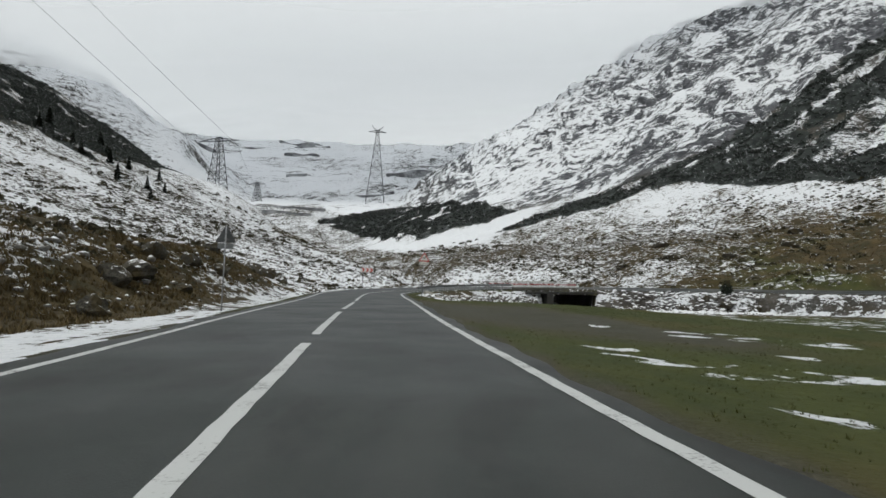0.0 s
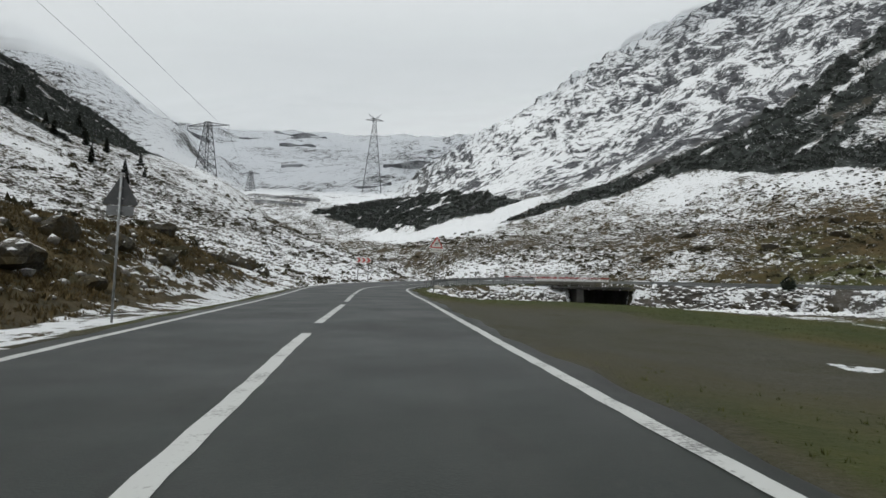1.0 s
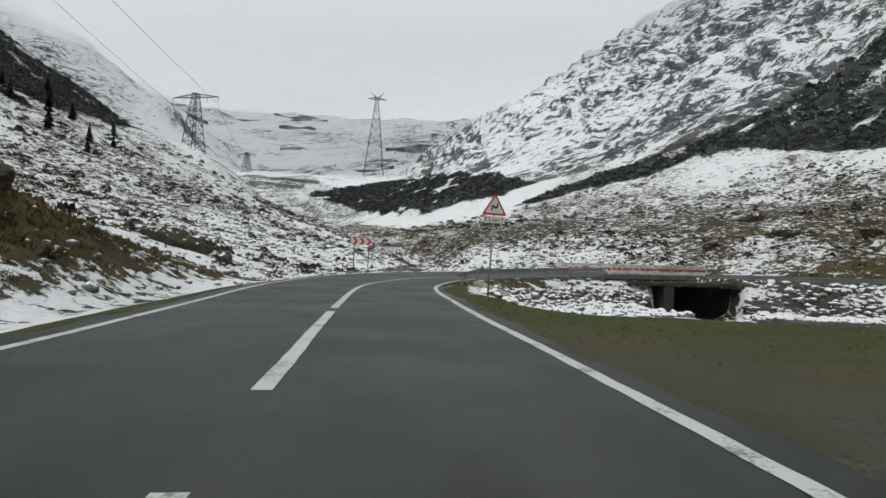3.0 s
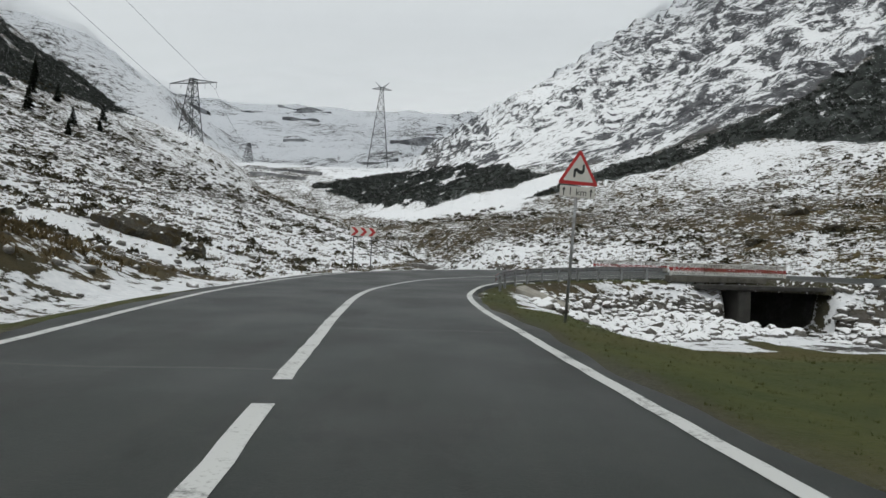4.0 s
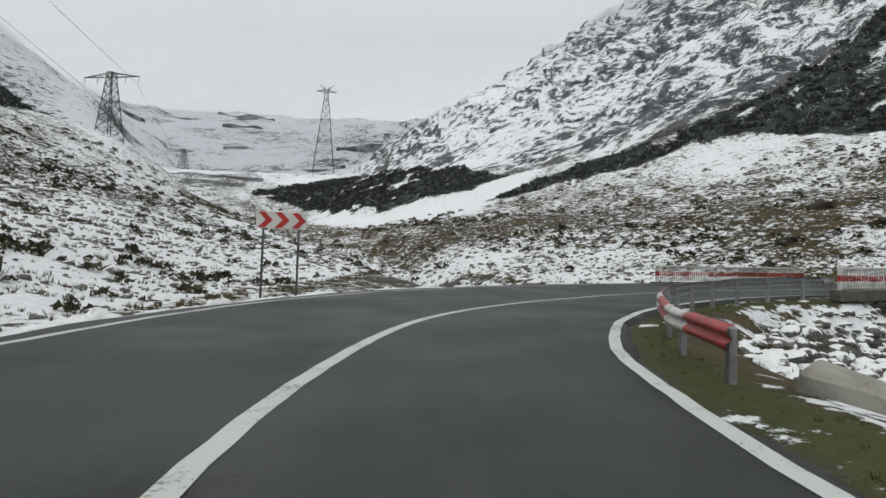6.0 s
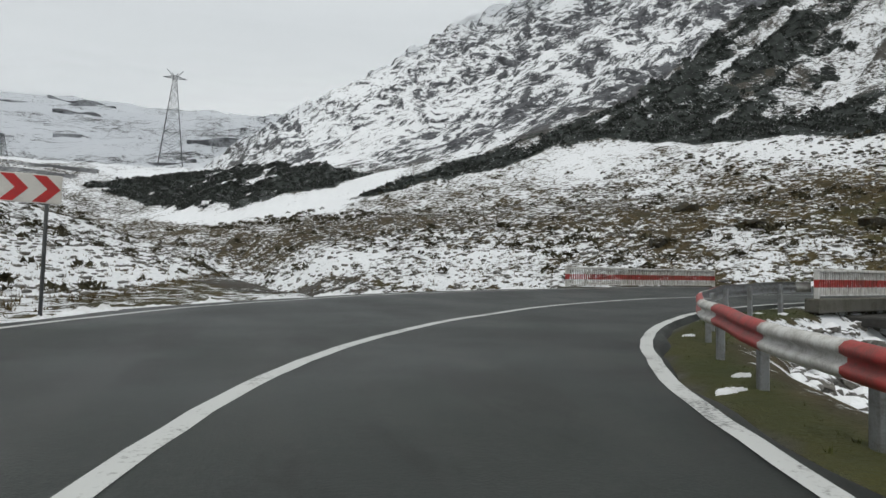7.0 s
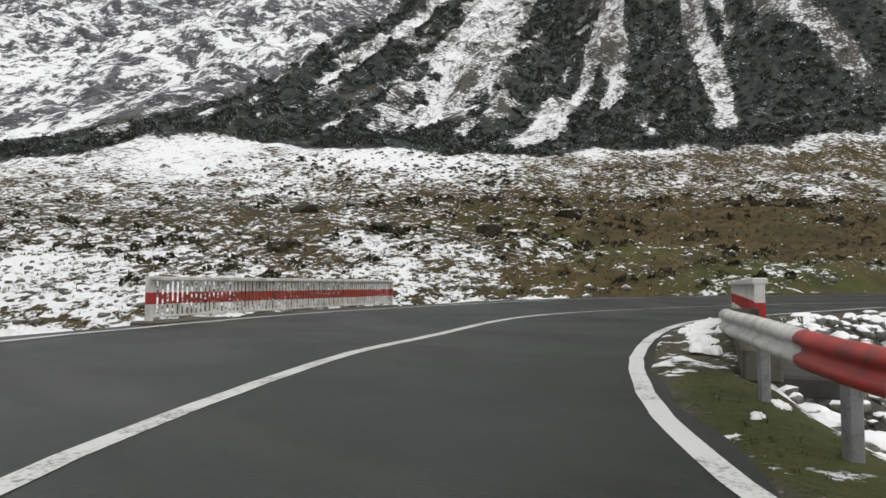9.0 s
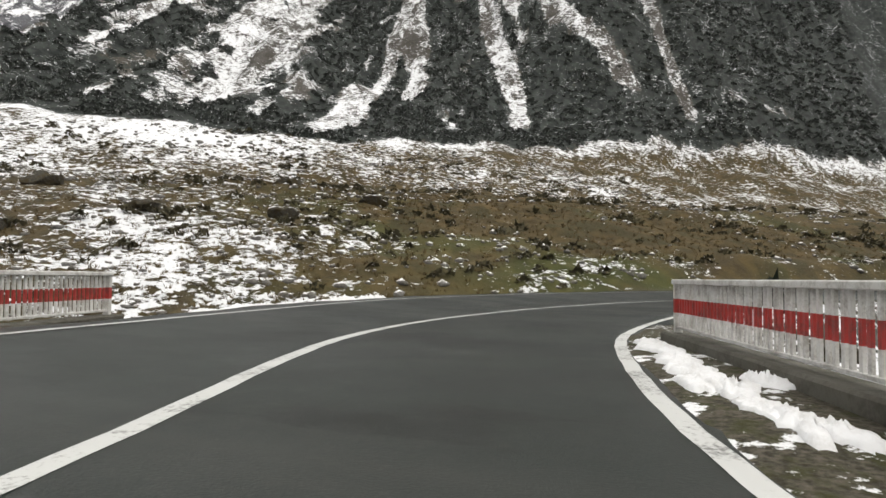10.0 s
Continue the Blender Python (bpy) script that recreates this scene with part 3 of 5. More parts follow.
def cover(x, y, z, ds, q, a, toe, side, out, run):
    """Shares of snow, turf, scrub, gravel, rock and dead grass on the ground."""
    n1, n2 = fbm(x / 22, y / 22, 101, 4), fbm(x / 7, y / 7, 111, 4)
    far = np.hypot(x, y - 60)
    east = smooth01(q, 84, 92)
    west = smooth01(toe - x, -1, 3)
    meadow = (1 - east) * (1 - west)
    snow = 0.55 + 0.16 * n1
    green, scrub, gravel, rock, brown = (np.zeros_like(x) for _ in range(5))
    # western bank: dead grass and boulders low down, snow above
    bank = west * smooth01(-(toe - x), -19 - 4 * n2, -6) * smooth01(-y, -78, -60)
    snow = np.where(west > 0.5, 0.54 + 0.12 * n1 - 0.14 * bank + (0.12 + 0.28 * bank) * n2, snow)
    brown = np.maximum(brown, bank * 0.95)
    brown = np.maximum(brown, west * (1 - bank) * smooth01(n1, -0.1, 0.4) * 0.6 * smooth01(-far, -220, -110))
    snow = snow + 0.22 * west * smooth01(y, 60, 80) * smooth01(-(toe - x), -42, -14)
    # eastern bank and shelf: olive and rust heath under thin snow, up to the foot of the dwarf pine
    base = np.interp(a, (-160, -146, -127, -110, -94, -80, -65, -45, -20, 24, 60, 122), (160, 168, 179, 188, 194, 188, 181, 175, 182, 189, 191, 187)) + 3 * n2
    heath = east * smooth01(-q, -158 - 5 * n2, -146 - 5 * n2) * smooth01(a, -88 + 22 * n1, -38 + 22 * n1)
    shelf = east * smooth01(base - q, 0, 5)
    snow = np.where(shelf > 0.5, 0.445 + 0.10 * n1 - 0.15 * heath + 0.12 * n2 + 0.09 * fbm(x / 2.6, y / 2.6, 113, 3), snow)
    snow = snow + shelf * (0.04 * smooth01(q, 136, 146) * smooth01(-a, 20, 50) + 0.17 * smooth01(-q, -112, -98) * smooth01(-a, 36, 54))
    snow = snow - shelf * 0.05 * smooth01(q, 158, 166) * smooth01(a, -30, 10) + shelf * 0.12 * smooth01(q, 162, 172) * smooth01(-a, 12, 40) * smooth01(a, -140, -110)
    brown = np.maximum(brown, shelf * (0.55 + 0.45 * smooth01(a, -90, -40)))
    green = np.maximum(green, shelf * 0.75 * smooth01(-q, -128, -108) * smooth01(a, -60, -30) * smooth01(n2 + n1, -0.3, 0.4))
    # dwarf pine on the mountain's foot, cut by snowy gullies
    top = np.interp(a, (-160, -140, -124, -112, -101, -95, -78, -60, 0), (166, 188, 203, 213, 230, 262, 330, 395, 800)) + 8 * n1
    pine = smooth01(q - base, -3, 4) * smooth01(top - q, -5, 10) * smooth01(a, -160, -152)
    fray = fbm((a - 0.4 * q) / 6, q / 16, 125, 4)
    hole = np.zeros_like(x)
    for a_0, q_0, lean, wide, spread in ((-47, 214, 0.22, 15, 0.03), (-24, 200, 0.52, 5.0, -0.02), (24, 205, 0.30, 3.0, 0.02), (60, 214, -0.20, 3.4, 0.12), (77, 205, 0.22, 2.0, 0.02),
                                         (-80, 250, 0.30, 4.0, 0.05), (4, 232, 0.35, 3.0, 0.05), (42, 240, 0.2, 3.0, 0.04)):
        w = np.clip(wide + spread * (q - q_0), 1.2, 40)
        line = np.abs(a - a_0 - lean * (q - q_0)) / w + 1.3 * fray
        hole = np.maximum(hole, (1 - smooth01(line, 0.5, 1.4)) * smooth01(q, q_0 - 16, q_0 - 4))
    edge_line = np.abs(q - 203 + 0.25 * (a - 86)) + 3 * fray
    hole = np.maximum(hole, 0.8 * (1 - smooth01(edge_line, 0.8, 2.4)) * smooth01(a, 84, 90) * smooth01(-a, -118, -108))
    hole = np.maximum(hole, 0.75 * smooth01(fbm((a - 0.4 * q) / 5, q / 9, 127, 4), 0.20, 0.42) * (0.35 + 0.65 * smooth01(-a, -70, 10)))
    hole = hole * smooth01(q - base, 3, 12)
    scrub = np.maximum(scrub, pine * (0.97 - 0.72 * hole))
    rock = np.maximum(rock, pine * hole * 0.35)
    snow = np.where(pine > 0.5, 0.46 + 0.13 * hole + 0.22 * fray * hole + 0.09 * n2, snow)
    # bare rock and snow higher up
    high = smooth01(q, 186, 206) * (1 - pine) * smooth01(x, -60, 20) * (east > 0.5)
    rock = np.maximum(rock, high)
    crag = fbm((a - 0.40 * q) / 20, q / 75, 131, 6, 0.6)
    snow = np.where(high > 0.3, 0.53 + 0.55 * crag + 0.14 * n2 + 0.22 * smooth01(-a, 140, 290), snow)
    # the dark step across the valley, and open snow behind it
    low = np.interp(a, (-300, -267, -214, -193, -173, -158), (181, 177, 163, 170, 176, 192)) + 4 * n2
    upp = np.interp(a, (-315, -270, -220, -175, -158), (218, 217, 207, 196, 190)) + 4 * n1
    step = smooth01(q - low, -1, 3) * smooth01(upp - q, -1, 3) * smooth01(a, -322, -298)
    gap = smooth01(fbm(x / 16, y / 9, 141, 5, 0.6), 0.24, 0.42)
    scrub = np.maximum(scrub, step * (0.98 - 0.85 * gap))
    snow = np.where(step > 0.5, 0.46 + 0.20 * gap, snow)
    slit = smooth01(low - q, 0, 3) * smooth01(q, 150, 156) * smooth01(-a, 148, 156) * smooth01(a, -232, -216)
    snow = snow + 0.26 * slit * (1 - step)
    brown = brown * (1 - slit)
    head = smooth01(q, 200, 215) * smooth01(-x, -60, 0)
    crest = np.exp(-((x - 5) / 75) ** 2 - ((y - 800) / 55) ** 2)
    snow = np.where(head > 0.5, 0.70 + 0.44 * fbm(x / 55, y / 20, 151, 6, 0.6) - 0.35 * crest, snow)
    rock = np.maximum(rock, head * 0.55)
    # the snowy hill behind the western spur
    back = smooth01(-x, 40, 90) * smooth01(y, 375, 430) * (1 - head)
    snow = np.where(back > 0.4, 0.80 + 0.25 * fbm(x / 40, y / 40, 155, 4), snow)
    rock = np.maximum(rock, back * 0.6)
    # dark scrub along the top of the western spur
    ridge = west * smooth01(toe - x, 92 + 18 * n1, 118 + 18 * n1) * smooth01(-y, -330, -270)
    scrub = np.maximum(scrub, ridge * (0.95 - 0.8 * smooth01(n2 + 0.4 * fbm(x / 3, y / 3, 157, 3), 0.05, 0.4)))
    snow = np.where(ridge > 0.5, 0.46 + 0.10 * n2, snow)
    # meadow and layby beside the straight
    green = np.where(meadow > 0.4, smooth01(-side + 0.3 * n2, 3.9, 4.7), green)
    brown = np.where(meadow > 0.4, 0.75, brown)
    snow = np.where(meadow > 0.4, 0.12 + 0.20 * smooth01(x, 6, 12) * smooth01(n2, -0.2, 0.4) * smooth01(-y, -26, -16), snow)
    lay = meadow * smooth01(y, 10 - 0.8 * out, 20 - 0.8 * out) * smooth01(-y, -43, -29) * smooth01(-out, -9.5 - 3 * n2, -6.0 - 3 * n2) * (side < 0)
    gravel = np.maximum(gravel, lay)
    green = green * (1 - lay)
    # stony ground beyond the stream
    beyond = meadow * smooth01(x + 0.25 * (y - 30) + 2 * n2, 21, 27)
    green = green * (1 - 0.8 * beyond)
    snow = np.where(beyond > 0.5, 0.41 + 0.14 * n2, snow)
    # snowy flat outside the bend
    flat = (meadow > 0.4) & (side > 0) & (y > 60)
    snow = np.where(flat, 0.50 + 0.14 * n2, snow)
    green = np.where(flat, 0.15, green)
    # torn patches of old snow on the meadow
    for px_, py_, lx_ in ((5.4, 8.1, 0.7), (5.3, 6.3, 0.7), (5.2, 5.3, 0.8), (6.3, 3.7, 0.9), (6.9, 5.8, 0.5), (4.95, 1.2, 0.5), (5.3, 0.5, 0.8), (7.2, 3.4, 0.7), (8.6, 4.8, 1.0),
                          (7.1, 16.7, 0.5), (7.5, 8.6, 0.4), (9.3, 8.0, 0.6), (9.6, 13.9, 0.8), (10.8, 13.3, 0.7), (11.6, 14.5, 0.9), (10.2, 16.0, 0.8), (11.6, 16.6, 0.8), (12.9, 12.9, 0.9), (14.0, 13.8, 0.7), (0.65, 50.6, 0.5), (1.3, 49.4, 0.5), (2.4, 51.4, 0.5)):
        dd = np.hypot((x - px_) / lx_, (y - py_) / (0.7 * lx_)) + 0.9 * fbm(x / 0.8, y / 0.8, 181, 3)
        snow = np.where((dd < 1.2) & (side < 0), np.maximum(snow, 0.80 - 0.42 * dd), snow)
    # stream banks
    facing = meadow * (side < 0) * smooth01(run, RUN_BEND - 2, RUN_BEND + 1) * smooth01(-out, -11, -8) * (x < 17)
    facing = np.maximum(facing, meadow * smooth01(-ds, -10 + 2 * n2, -8 + 2 * n2) * smooth01(y + 5 * n2 + 4 * n1, 53, 58))
    facing = np.maximum(facing, meadow * (side < 0) * smooth01(x, 17, 20) * smooth01(-x, -62, -50) * smooth01(out, 0.5, 0.9) * smooth01(-out, -8 + 2 * n2, -6 + 2 * n2))
    snow = np.where(facing > 0.4, 0.56 + 0.16 * n2, snow)
    rock = np.where(facing > 0.4, 0.5, rock)
    green = green * (1 - facing)
    wet = smooth01(-ds, -12, -7) * smooth01(y, 60, 68)
    snow = np.where(wet * meadow > 0.3, 0.38 + 0.16 * n2, snow)
    snow = np.where((ds < 2.6) & (y < 120), 0.25, snow)
    # verges
    verge = np.where(side > 0, smooth01(-out, -1.1, -0.4), smooth01(-out, -0.45, -0.1))
    gravel = np.maximum(gravel, verge * 0.9)
    snow = np.where(out < 0.8, 0.05, snow)
    green = np.where((side < 0) & (out > 0.2) & (meadow > 0.4) & (run < RUN_BEND - 4), np.maximum(green, 0.9 * (1 - lay)), green)
    grassed = smooth01(run, RUN_BEND - 42, RUN_BEND - 34) * smooth01(-run, -(RUN_BEND + 2), -(RUN_BEND - 6))
    ledge = (side > 0) * smooth01(out - 1.0 * grassed, 0.2, 0.6) * smooth01(-out, -4.8 + 1.8 * n2 - 0.9 * smooth01(-y, -34, -20), -3.2 + 1.8 * n2 - 0.9 * smooth01(-y, -34, -20))
    keep = smooth01(-x, -26, -14)
    snow = np.where(ledge > 0.3, np.maximum(snow, (0.70 + 0.20 * n2 - 0.10 * grassed) * keep), snow)
    green = np.where((side > 0) & (out > 0.2) & (out < 1.6), np.maximum(green, 0.85 * grassed), green)
    gravel = np.where((side > 0) & (out > 0.25) & (out < 1.6), gravel * (1 - grassed), gravel)
    inner = (side < 0) * (run > RUN_BEND - 4) * smooth01(out, -0.1, 0.15) * smooth01(-out, -2.6, -1.8) * (x < 24)
    lawn = inner * smooth01(-out, -1.15 - 0.3 * n2, -0.95 - 0.3 * n2)
    deck = smooth01(x, 9, 12)
    snow = np.where(inner > 0.3, 0.22 + 0.26 * n2 + 0.24 * (1 - lawn) + 0.05 * deck, snow)
    green = np.where(inner > 0.3, 0.9 * lawn * (1 - 0.8 * deck), green)
    gravel = np.where(inner > 0.3, 0.1 + 0.5 * deck, gravel)
    rock = np.where(inner > 0.3, 0.0, rock)
    return dict(snow=snow, green=green, scrub=scrub, gravel=gravel, rock=rock, brown=brown)


XS = axis_steps(-1500, -32, 62, 1500, 0.36, 1.028, 1.019)
YS = axis_steps(-260, -12, 112, 2000, 0.36, 1.06, 1.019)
GX, GY = (v.ravel() for v in np.meshgrid(XS, YS))
T = terrain(GX, GY)
GROUND_Z = T[0]
COVER = cover(GX, GY, *T)
# on the mountain, snow slides off what is steeper than its surroundings
dzy, dzx = np.gradient(GROUND_Z.reshape(len(YS), len(XS)), YS, XS)
fall = np.hypot(dzx, dzy).ravel()
COVER["snow"] = COVER["snow"] - COVER["rock"] * 0.42 * smooth01(fall, 0.75, 1.7) - COVER["rock"] * (GX < 20) * 0.30 * smooth01(fall, 0.42, 0.8) * (1 - 0.8 * smooth01(-GX, 60, 120)) + COVER["rock"] * 0.10 * smooth01(-fall, -0.6, -0.3)
ground = grid_mesh("ground", XS, YS, GROUND_Z, COVER, M_GROUND)
tagged(ground, "snow-dusted mountain valley ground with grass, heath and rock", "ground", kind="structure")


def ground_z(x, y):
    return terrain(np.atleast_1d(np.array(x, float)), np.atleast_1d(np.array(y, float)))[0]


# ---------------------------------------------------------------- road
def strip(name, rows, mat, parent=None, label=""):
    """A ribbon of cross-sections, each a list of points."""
    bm = bmesh.new()
    prev = None
    for row in rows:
        cur = [bm.verts.new(p) for p in row]
        if prev:
            for k in range(len(cur) - 1):
                bm.faces.new((prev[k], prev[k + 1], cur[k + 1], cur[k]))
        prev = cur
    bmesh.ops.recalc_face_normals(bm, faces=bm.faces)
    up = sum(f.normal.z for f in bm.faces)
    if up < 0:
        bmesh.ops.reverse_faces(bm, faces=bm.faces)
    return part(name, bm, mat, parent, label, True)


def road_point(i, off, lift=0.0):
    p = CENTRE[i] + C_LEFT[i] * off
    z = Z_C[i] + ((Z_L[i] - Z_C[i]) * min(off / W_LEFT[i], 1.35) if off > 0 else (Z_R[i] - Z_C[i]) * min(-off / W_RIGHT[i], 1.5))
    return (p[0], p[1], z + lift)


rows = []
for i in range(len(CENTRE)):
    l, r = W_LEFT[i] + 0.5, W_RIGHT[i] + 0.38 - 0.22 * float(smooth01(C_RUN[i], RUN_BEND - 8, RUN_BEND))
    wob = 0.08 * math.sin(i * 0.37) + 0.05 * math.sin(i * 1.13)
    row = [road_point(i, l + 0.12 + wob, -0.2)]
    row += [road_point(i, l * k + (wob if k == 1 else 0)) for k in (1, 0.8, 0.6, 0.4, 0.2, 0)]
    row += [road_point(i, -r * k - (wob if k == 1 else 0)) for k in (0.2, 0.4, 0.6, 0.8, 1)]
    row.append(road_point(i, -r - 0.12 - wob, -0.2))
    rows.append(row)
road = strip("road", rows, M_ASPHALT)
tagged(road, "wet dark grey asphalt mountain road with a right-hand bend", "road", kind="structure")


# a strip of grit between the edge line and the railing
def make_verge():
    k = Mat("verge_grit", 0.95, 0, 0.2)
    a, b, c = k.noise(1.7, 6, rough=0.7), k.noise(16, 4), k.noise(5.0, 4)
    col = k.mix(k.ramp(b, 0.3, 0.7), (0.03, 0.027, 0.018), (0.11, 0.10, 0.08))
    col = k.mix(k.ramp(c, 0.45, 0.65), col, (0.045, 0.046, 0.018))
    s = k.math("ADD", k.math("MULTIPLY", a, 0.7), k.math("MULTIPLY", c, 0.3))
    k.colour(k.mix(k.ramp(s, 0.54, 0.575), col, (0.76, 0.77, 0.79))).bump(k.math("ADD", b, k.math("MULTIPLY", s, 2.0)), 0.8, 0.04)
    return k.m


M_VERGE = make_verge()
rows = []
for i in range(len(CENTRE)):
    if 9.5 < CENTRE[i, 0] < 24 and CENTRE[i, 1] > 70:
        r = W_RIGHT[i] + 0.17 + 0.05 * math.sin(i * 0.9)
        dip = 0.14 * max(0.0, 1 - len(rows) / 5)
        rows.append([road_point(i, -W_RIGHT[i] - 0.02, -0.02 - dip), road_point(i, -r - 0.08, 0.012 - dip), road_point(i, -r - 0.5, 0.03 + 0.01 * math.sin(i * 1.7) - dip),
                     road_point(i, -r - 0.9, 0.05 - dip), road_point(i, -r - 1.2, 0.05 - dip), road_point(i, -r - 1.25, -0.7)])
verge = strip("bridge_verge", rows, M_VERGE)
tagged(verge, "narrow brown grit verge beside the bridge railing", "verge", kind="structure")


def road_height(p):
    s, wl_, wr_, z, run_ = road_at(np.array([p[0]]), np.array([p[1]]))
    return float(z[0])


def paint(name, line, lo, hi, width, label):
    """A painted line along part of a curve (lo to hi in metres along it)."""
    run = np.r_[0, np.cumsum(np.linalg.norm(np.diff(line, axis=0), axis=1))]
    n = normals(line)
    _, _, _, z, _ = road_at(line[:, 0], line[:, 1])
    k = np.arange(lo, hi + 0.01, 0.5) if hi - lo > 1 else np.array([lo, hi])
    rows = []
    for s in k:
        x, y, zz = (np.interp(s, run, v) for v in (line[:, 0], line[:, 1], z))
        nx, ny = np.interp(s, run, n[:, 0]), np.interp(s, run, n[:, 1])
        e = 0.008 * math.sin(s * 5.1) + 0.006 * math.sin(s * 13.7)
        w = width(s) / 2 if callable(width) else width / 2
        rows.append([(x + nx * (w + e), y + ny * (w + e), zz + 0.006), (x - nx * (w - e), y - ny * (w - e), zz + 0.006)])
    return strip(name, rows, M_LINE, road, label)


def run_at(line, x, y):
    i = int(np.argmin(np.hypot(line[:, 0] - x, line[:, 1] - y)))
    return float(np.linalg.norm(np.diff(line[:i + 1], axis=0), axis=1).sum())


R_END, L_END, C_END = (float(np.linalg.norm(np.diff(v, axis=0), axis=1).sum()) for v in (RIGHT, LEFT, CENTRE))
paint("edge_line", RIGHT, 0, R_END - 1, 0.17, "solid white edge line")
paint("edge_line", LEFT, 0, L_END - 1, 0.17, "solid white edge line")
SOLID = run_at(CENTRE, -4.53, 41.75)
paint("centre_line", CENTRE, SOLID, C_END - 1, 0.19, "solid white centre line")
for near_end, far_end in ((-29.5, -19.2), (-17.4, -7.3), (-5.0, 5.2), (7.5, 18.0), (20.1, 29.3), (31.6, 41.0)):
    a0 = C_RUN[np.argmin(np.abs(CENTRE[:, 1] - near_end) + (CENTRE[:, 0] > 20) * 1e3)]
    a1 = C_RUN[np.argmin(np.abs(CENTRE[:, 1] - far_end) + (CENTRE[:, 0] > 20) * 1e3)]
    paint("centre_dash", CENTRE, float(a0), float(a1), 0.19, "long white centre dash")


def seam(x, y, off0, off1):
    """A sealed crack across the road."""
    i = int(np.argmin(np.hypot(CENTRE[:, 0] - x, CENTRE[:, 1] - y)))
    rows = []
    for k in np.linspace(off0, off1, 14):
        p = road_point(i, k, 0.004)
        dy = 0.05 * math.sin(k * 2.3) + 0.1 * k * 0.3
        rows.append([(p[0], p[1] + dy - 0.03, p[2]), (p[0], p[1] + dy + 0.03, p[2])])
    strip("sealed_crack", rows, M_GRITTY, road, "pale sealed crack across the asphalt")


M_GRITTY = worn("sealed_crack_grey", (0.12, 0.12, 0.115), (0.06, 0.06, 0.06), 0.7, 5, 0.7)
seam(-4.75, 46.5, -3.0, 0.3)
seam(-4.6, 42.5, 0.0, 4.0)


# ---------------------------------------------------------------- bridge
RAIL_A, RAIL_B = Vector((10.7, 73.86, 0)), Vector((18.75, 76.25, 0))
FAR_A, FAR_B = Vector((8.4, 83.2, 0)), Vector((17.6, 86.1, 0))
RAIL_BASE, FAR_BASE = 0.65, 0.69


def bridge():
    b = thing("bridge", (17.6, 78, 0), "small concrete road bridge over a stream", "bridge")
    inv = Matrix.Translation((-17.6, -78, 0))
    along_v = (RAIL_B - RAIL_A).normalized()
    ang = math.degrees(math.atan2(along_v.y, along_v.x))
    # slab between the two railings
    mid = Vector((16.2, 80.2, 0.04))
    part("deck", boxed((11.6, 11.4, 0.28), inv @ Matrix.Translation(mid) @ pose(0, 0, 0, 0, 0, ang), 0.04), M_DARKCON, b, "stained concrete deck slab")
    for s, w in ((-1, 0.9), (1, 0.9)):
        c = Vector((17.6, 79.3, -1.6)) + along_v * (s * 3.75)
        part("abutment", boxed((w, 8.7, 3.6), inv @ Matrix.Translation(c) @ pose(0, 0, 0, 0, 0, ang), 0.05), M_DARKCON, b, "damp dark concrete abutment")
    for end_a, end_b, top in ((RAIL_A, RAIL_B, RAIL_BASE), (FAR_A, FAR_B, FAR_BASE)):
        mid_k, ln = end_a.lerp(end_b, 0.5) + Vector((0, 0, top - 0.19)), (end_b - end_a).length + 0.5
        ang = math.degrees(math.atan2(end_b.y - end_a.y, end_b.x - end_a.x))
        part("kerb_beam", boxed((ln, 0.40, 0.38), inv @ Matrix.Translation(mid_k) @ pose(0, 0, 0, 0, 0, ang), 0.03), M_KERB, b, "damp mossy concrete edge beam")
    c = Vector((25.2, 77.6, -1.4))
    part("wing_wall", boxed((5.4, 0.45, 2.6), inv @ Matrix.Translation(c) @ pose(0, 0, 0, 0, 0, ang - 20), 0.05), M_DARKCON, b, "damp concrete wing wall")


bridge()


def bridge_railing(a, b, base, high, label):
    """A railing of upright flat bars with a red band and a broad cap."""
    d = (b - a).normalized()
    n = (b - a).length
    ang = math.degrees(math.atan2(d.y, d.x))
    t = thing("bridge_railing", pose(a.x, a.y, base, 0, 0, ang), label, "railing", "bridge railings")
    t.matrix_basis = t.matrix_basis @ Matrix.Diagonal((1, 1, high / 0.945, 1))
    cap = boxed((n + 0.1, 0.17, 0.09), Matrix.Translation((n / 2, 0, 0.90)), 0.015)
    part("top_rail", cap, M_WHITE, t, "broad pale cap rail")
    part("bottom_rail", boxed((n, 0.06, 0.05), Matrix.Translation((n / 2, 0, 0.09)), 0.008), M_WHITE, t)
    def striped(w, d, low):
        bm = bmesh.new()
        box(bm, (w, d, 0.35 - low), Matrix.Translation((0, 0, 0.175 + low / 2)), 0, 0)
        box(bm, (w, d, 0.25), Matrix.Translation((0, 0, 0.475)), 0, 1)
        box(bm, (w, d, 0.27), Matrix.Translation((0, 0, 0.735)), 0, 0)
        return bm

    me = mesh_of("baluster", striped(0.05, 0.03, 0.1), [M_WHITE, M_RED])
    k = int(n / 0.12)
    for i in range(k + 1):
        o = new("baluster", me)
        o.parent = t
        o.location = (i * n / k, 0.004 * math.sin(i * 3.1), 0)
    for i in range(2):
        part("post", striped(0.09, 0.11, 0.0), [M_WHITE, M_RED], t).location = (i * n, 0, 0)
    return t


bridge_railing(RAIL_A, RAIL_B, RAIL_BASE, 0.77, "white steel bridge railing with a red band beside the inner lane")
bridge_railing(FAR_A, FAR_B, FAR_BASE, 0.78, "white steel bridge railing with a red band beside the outer lane")


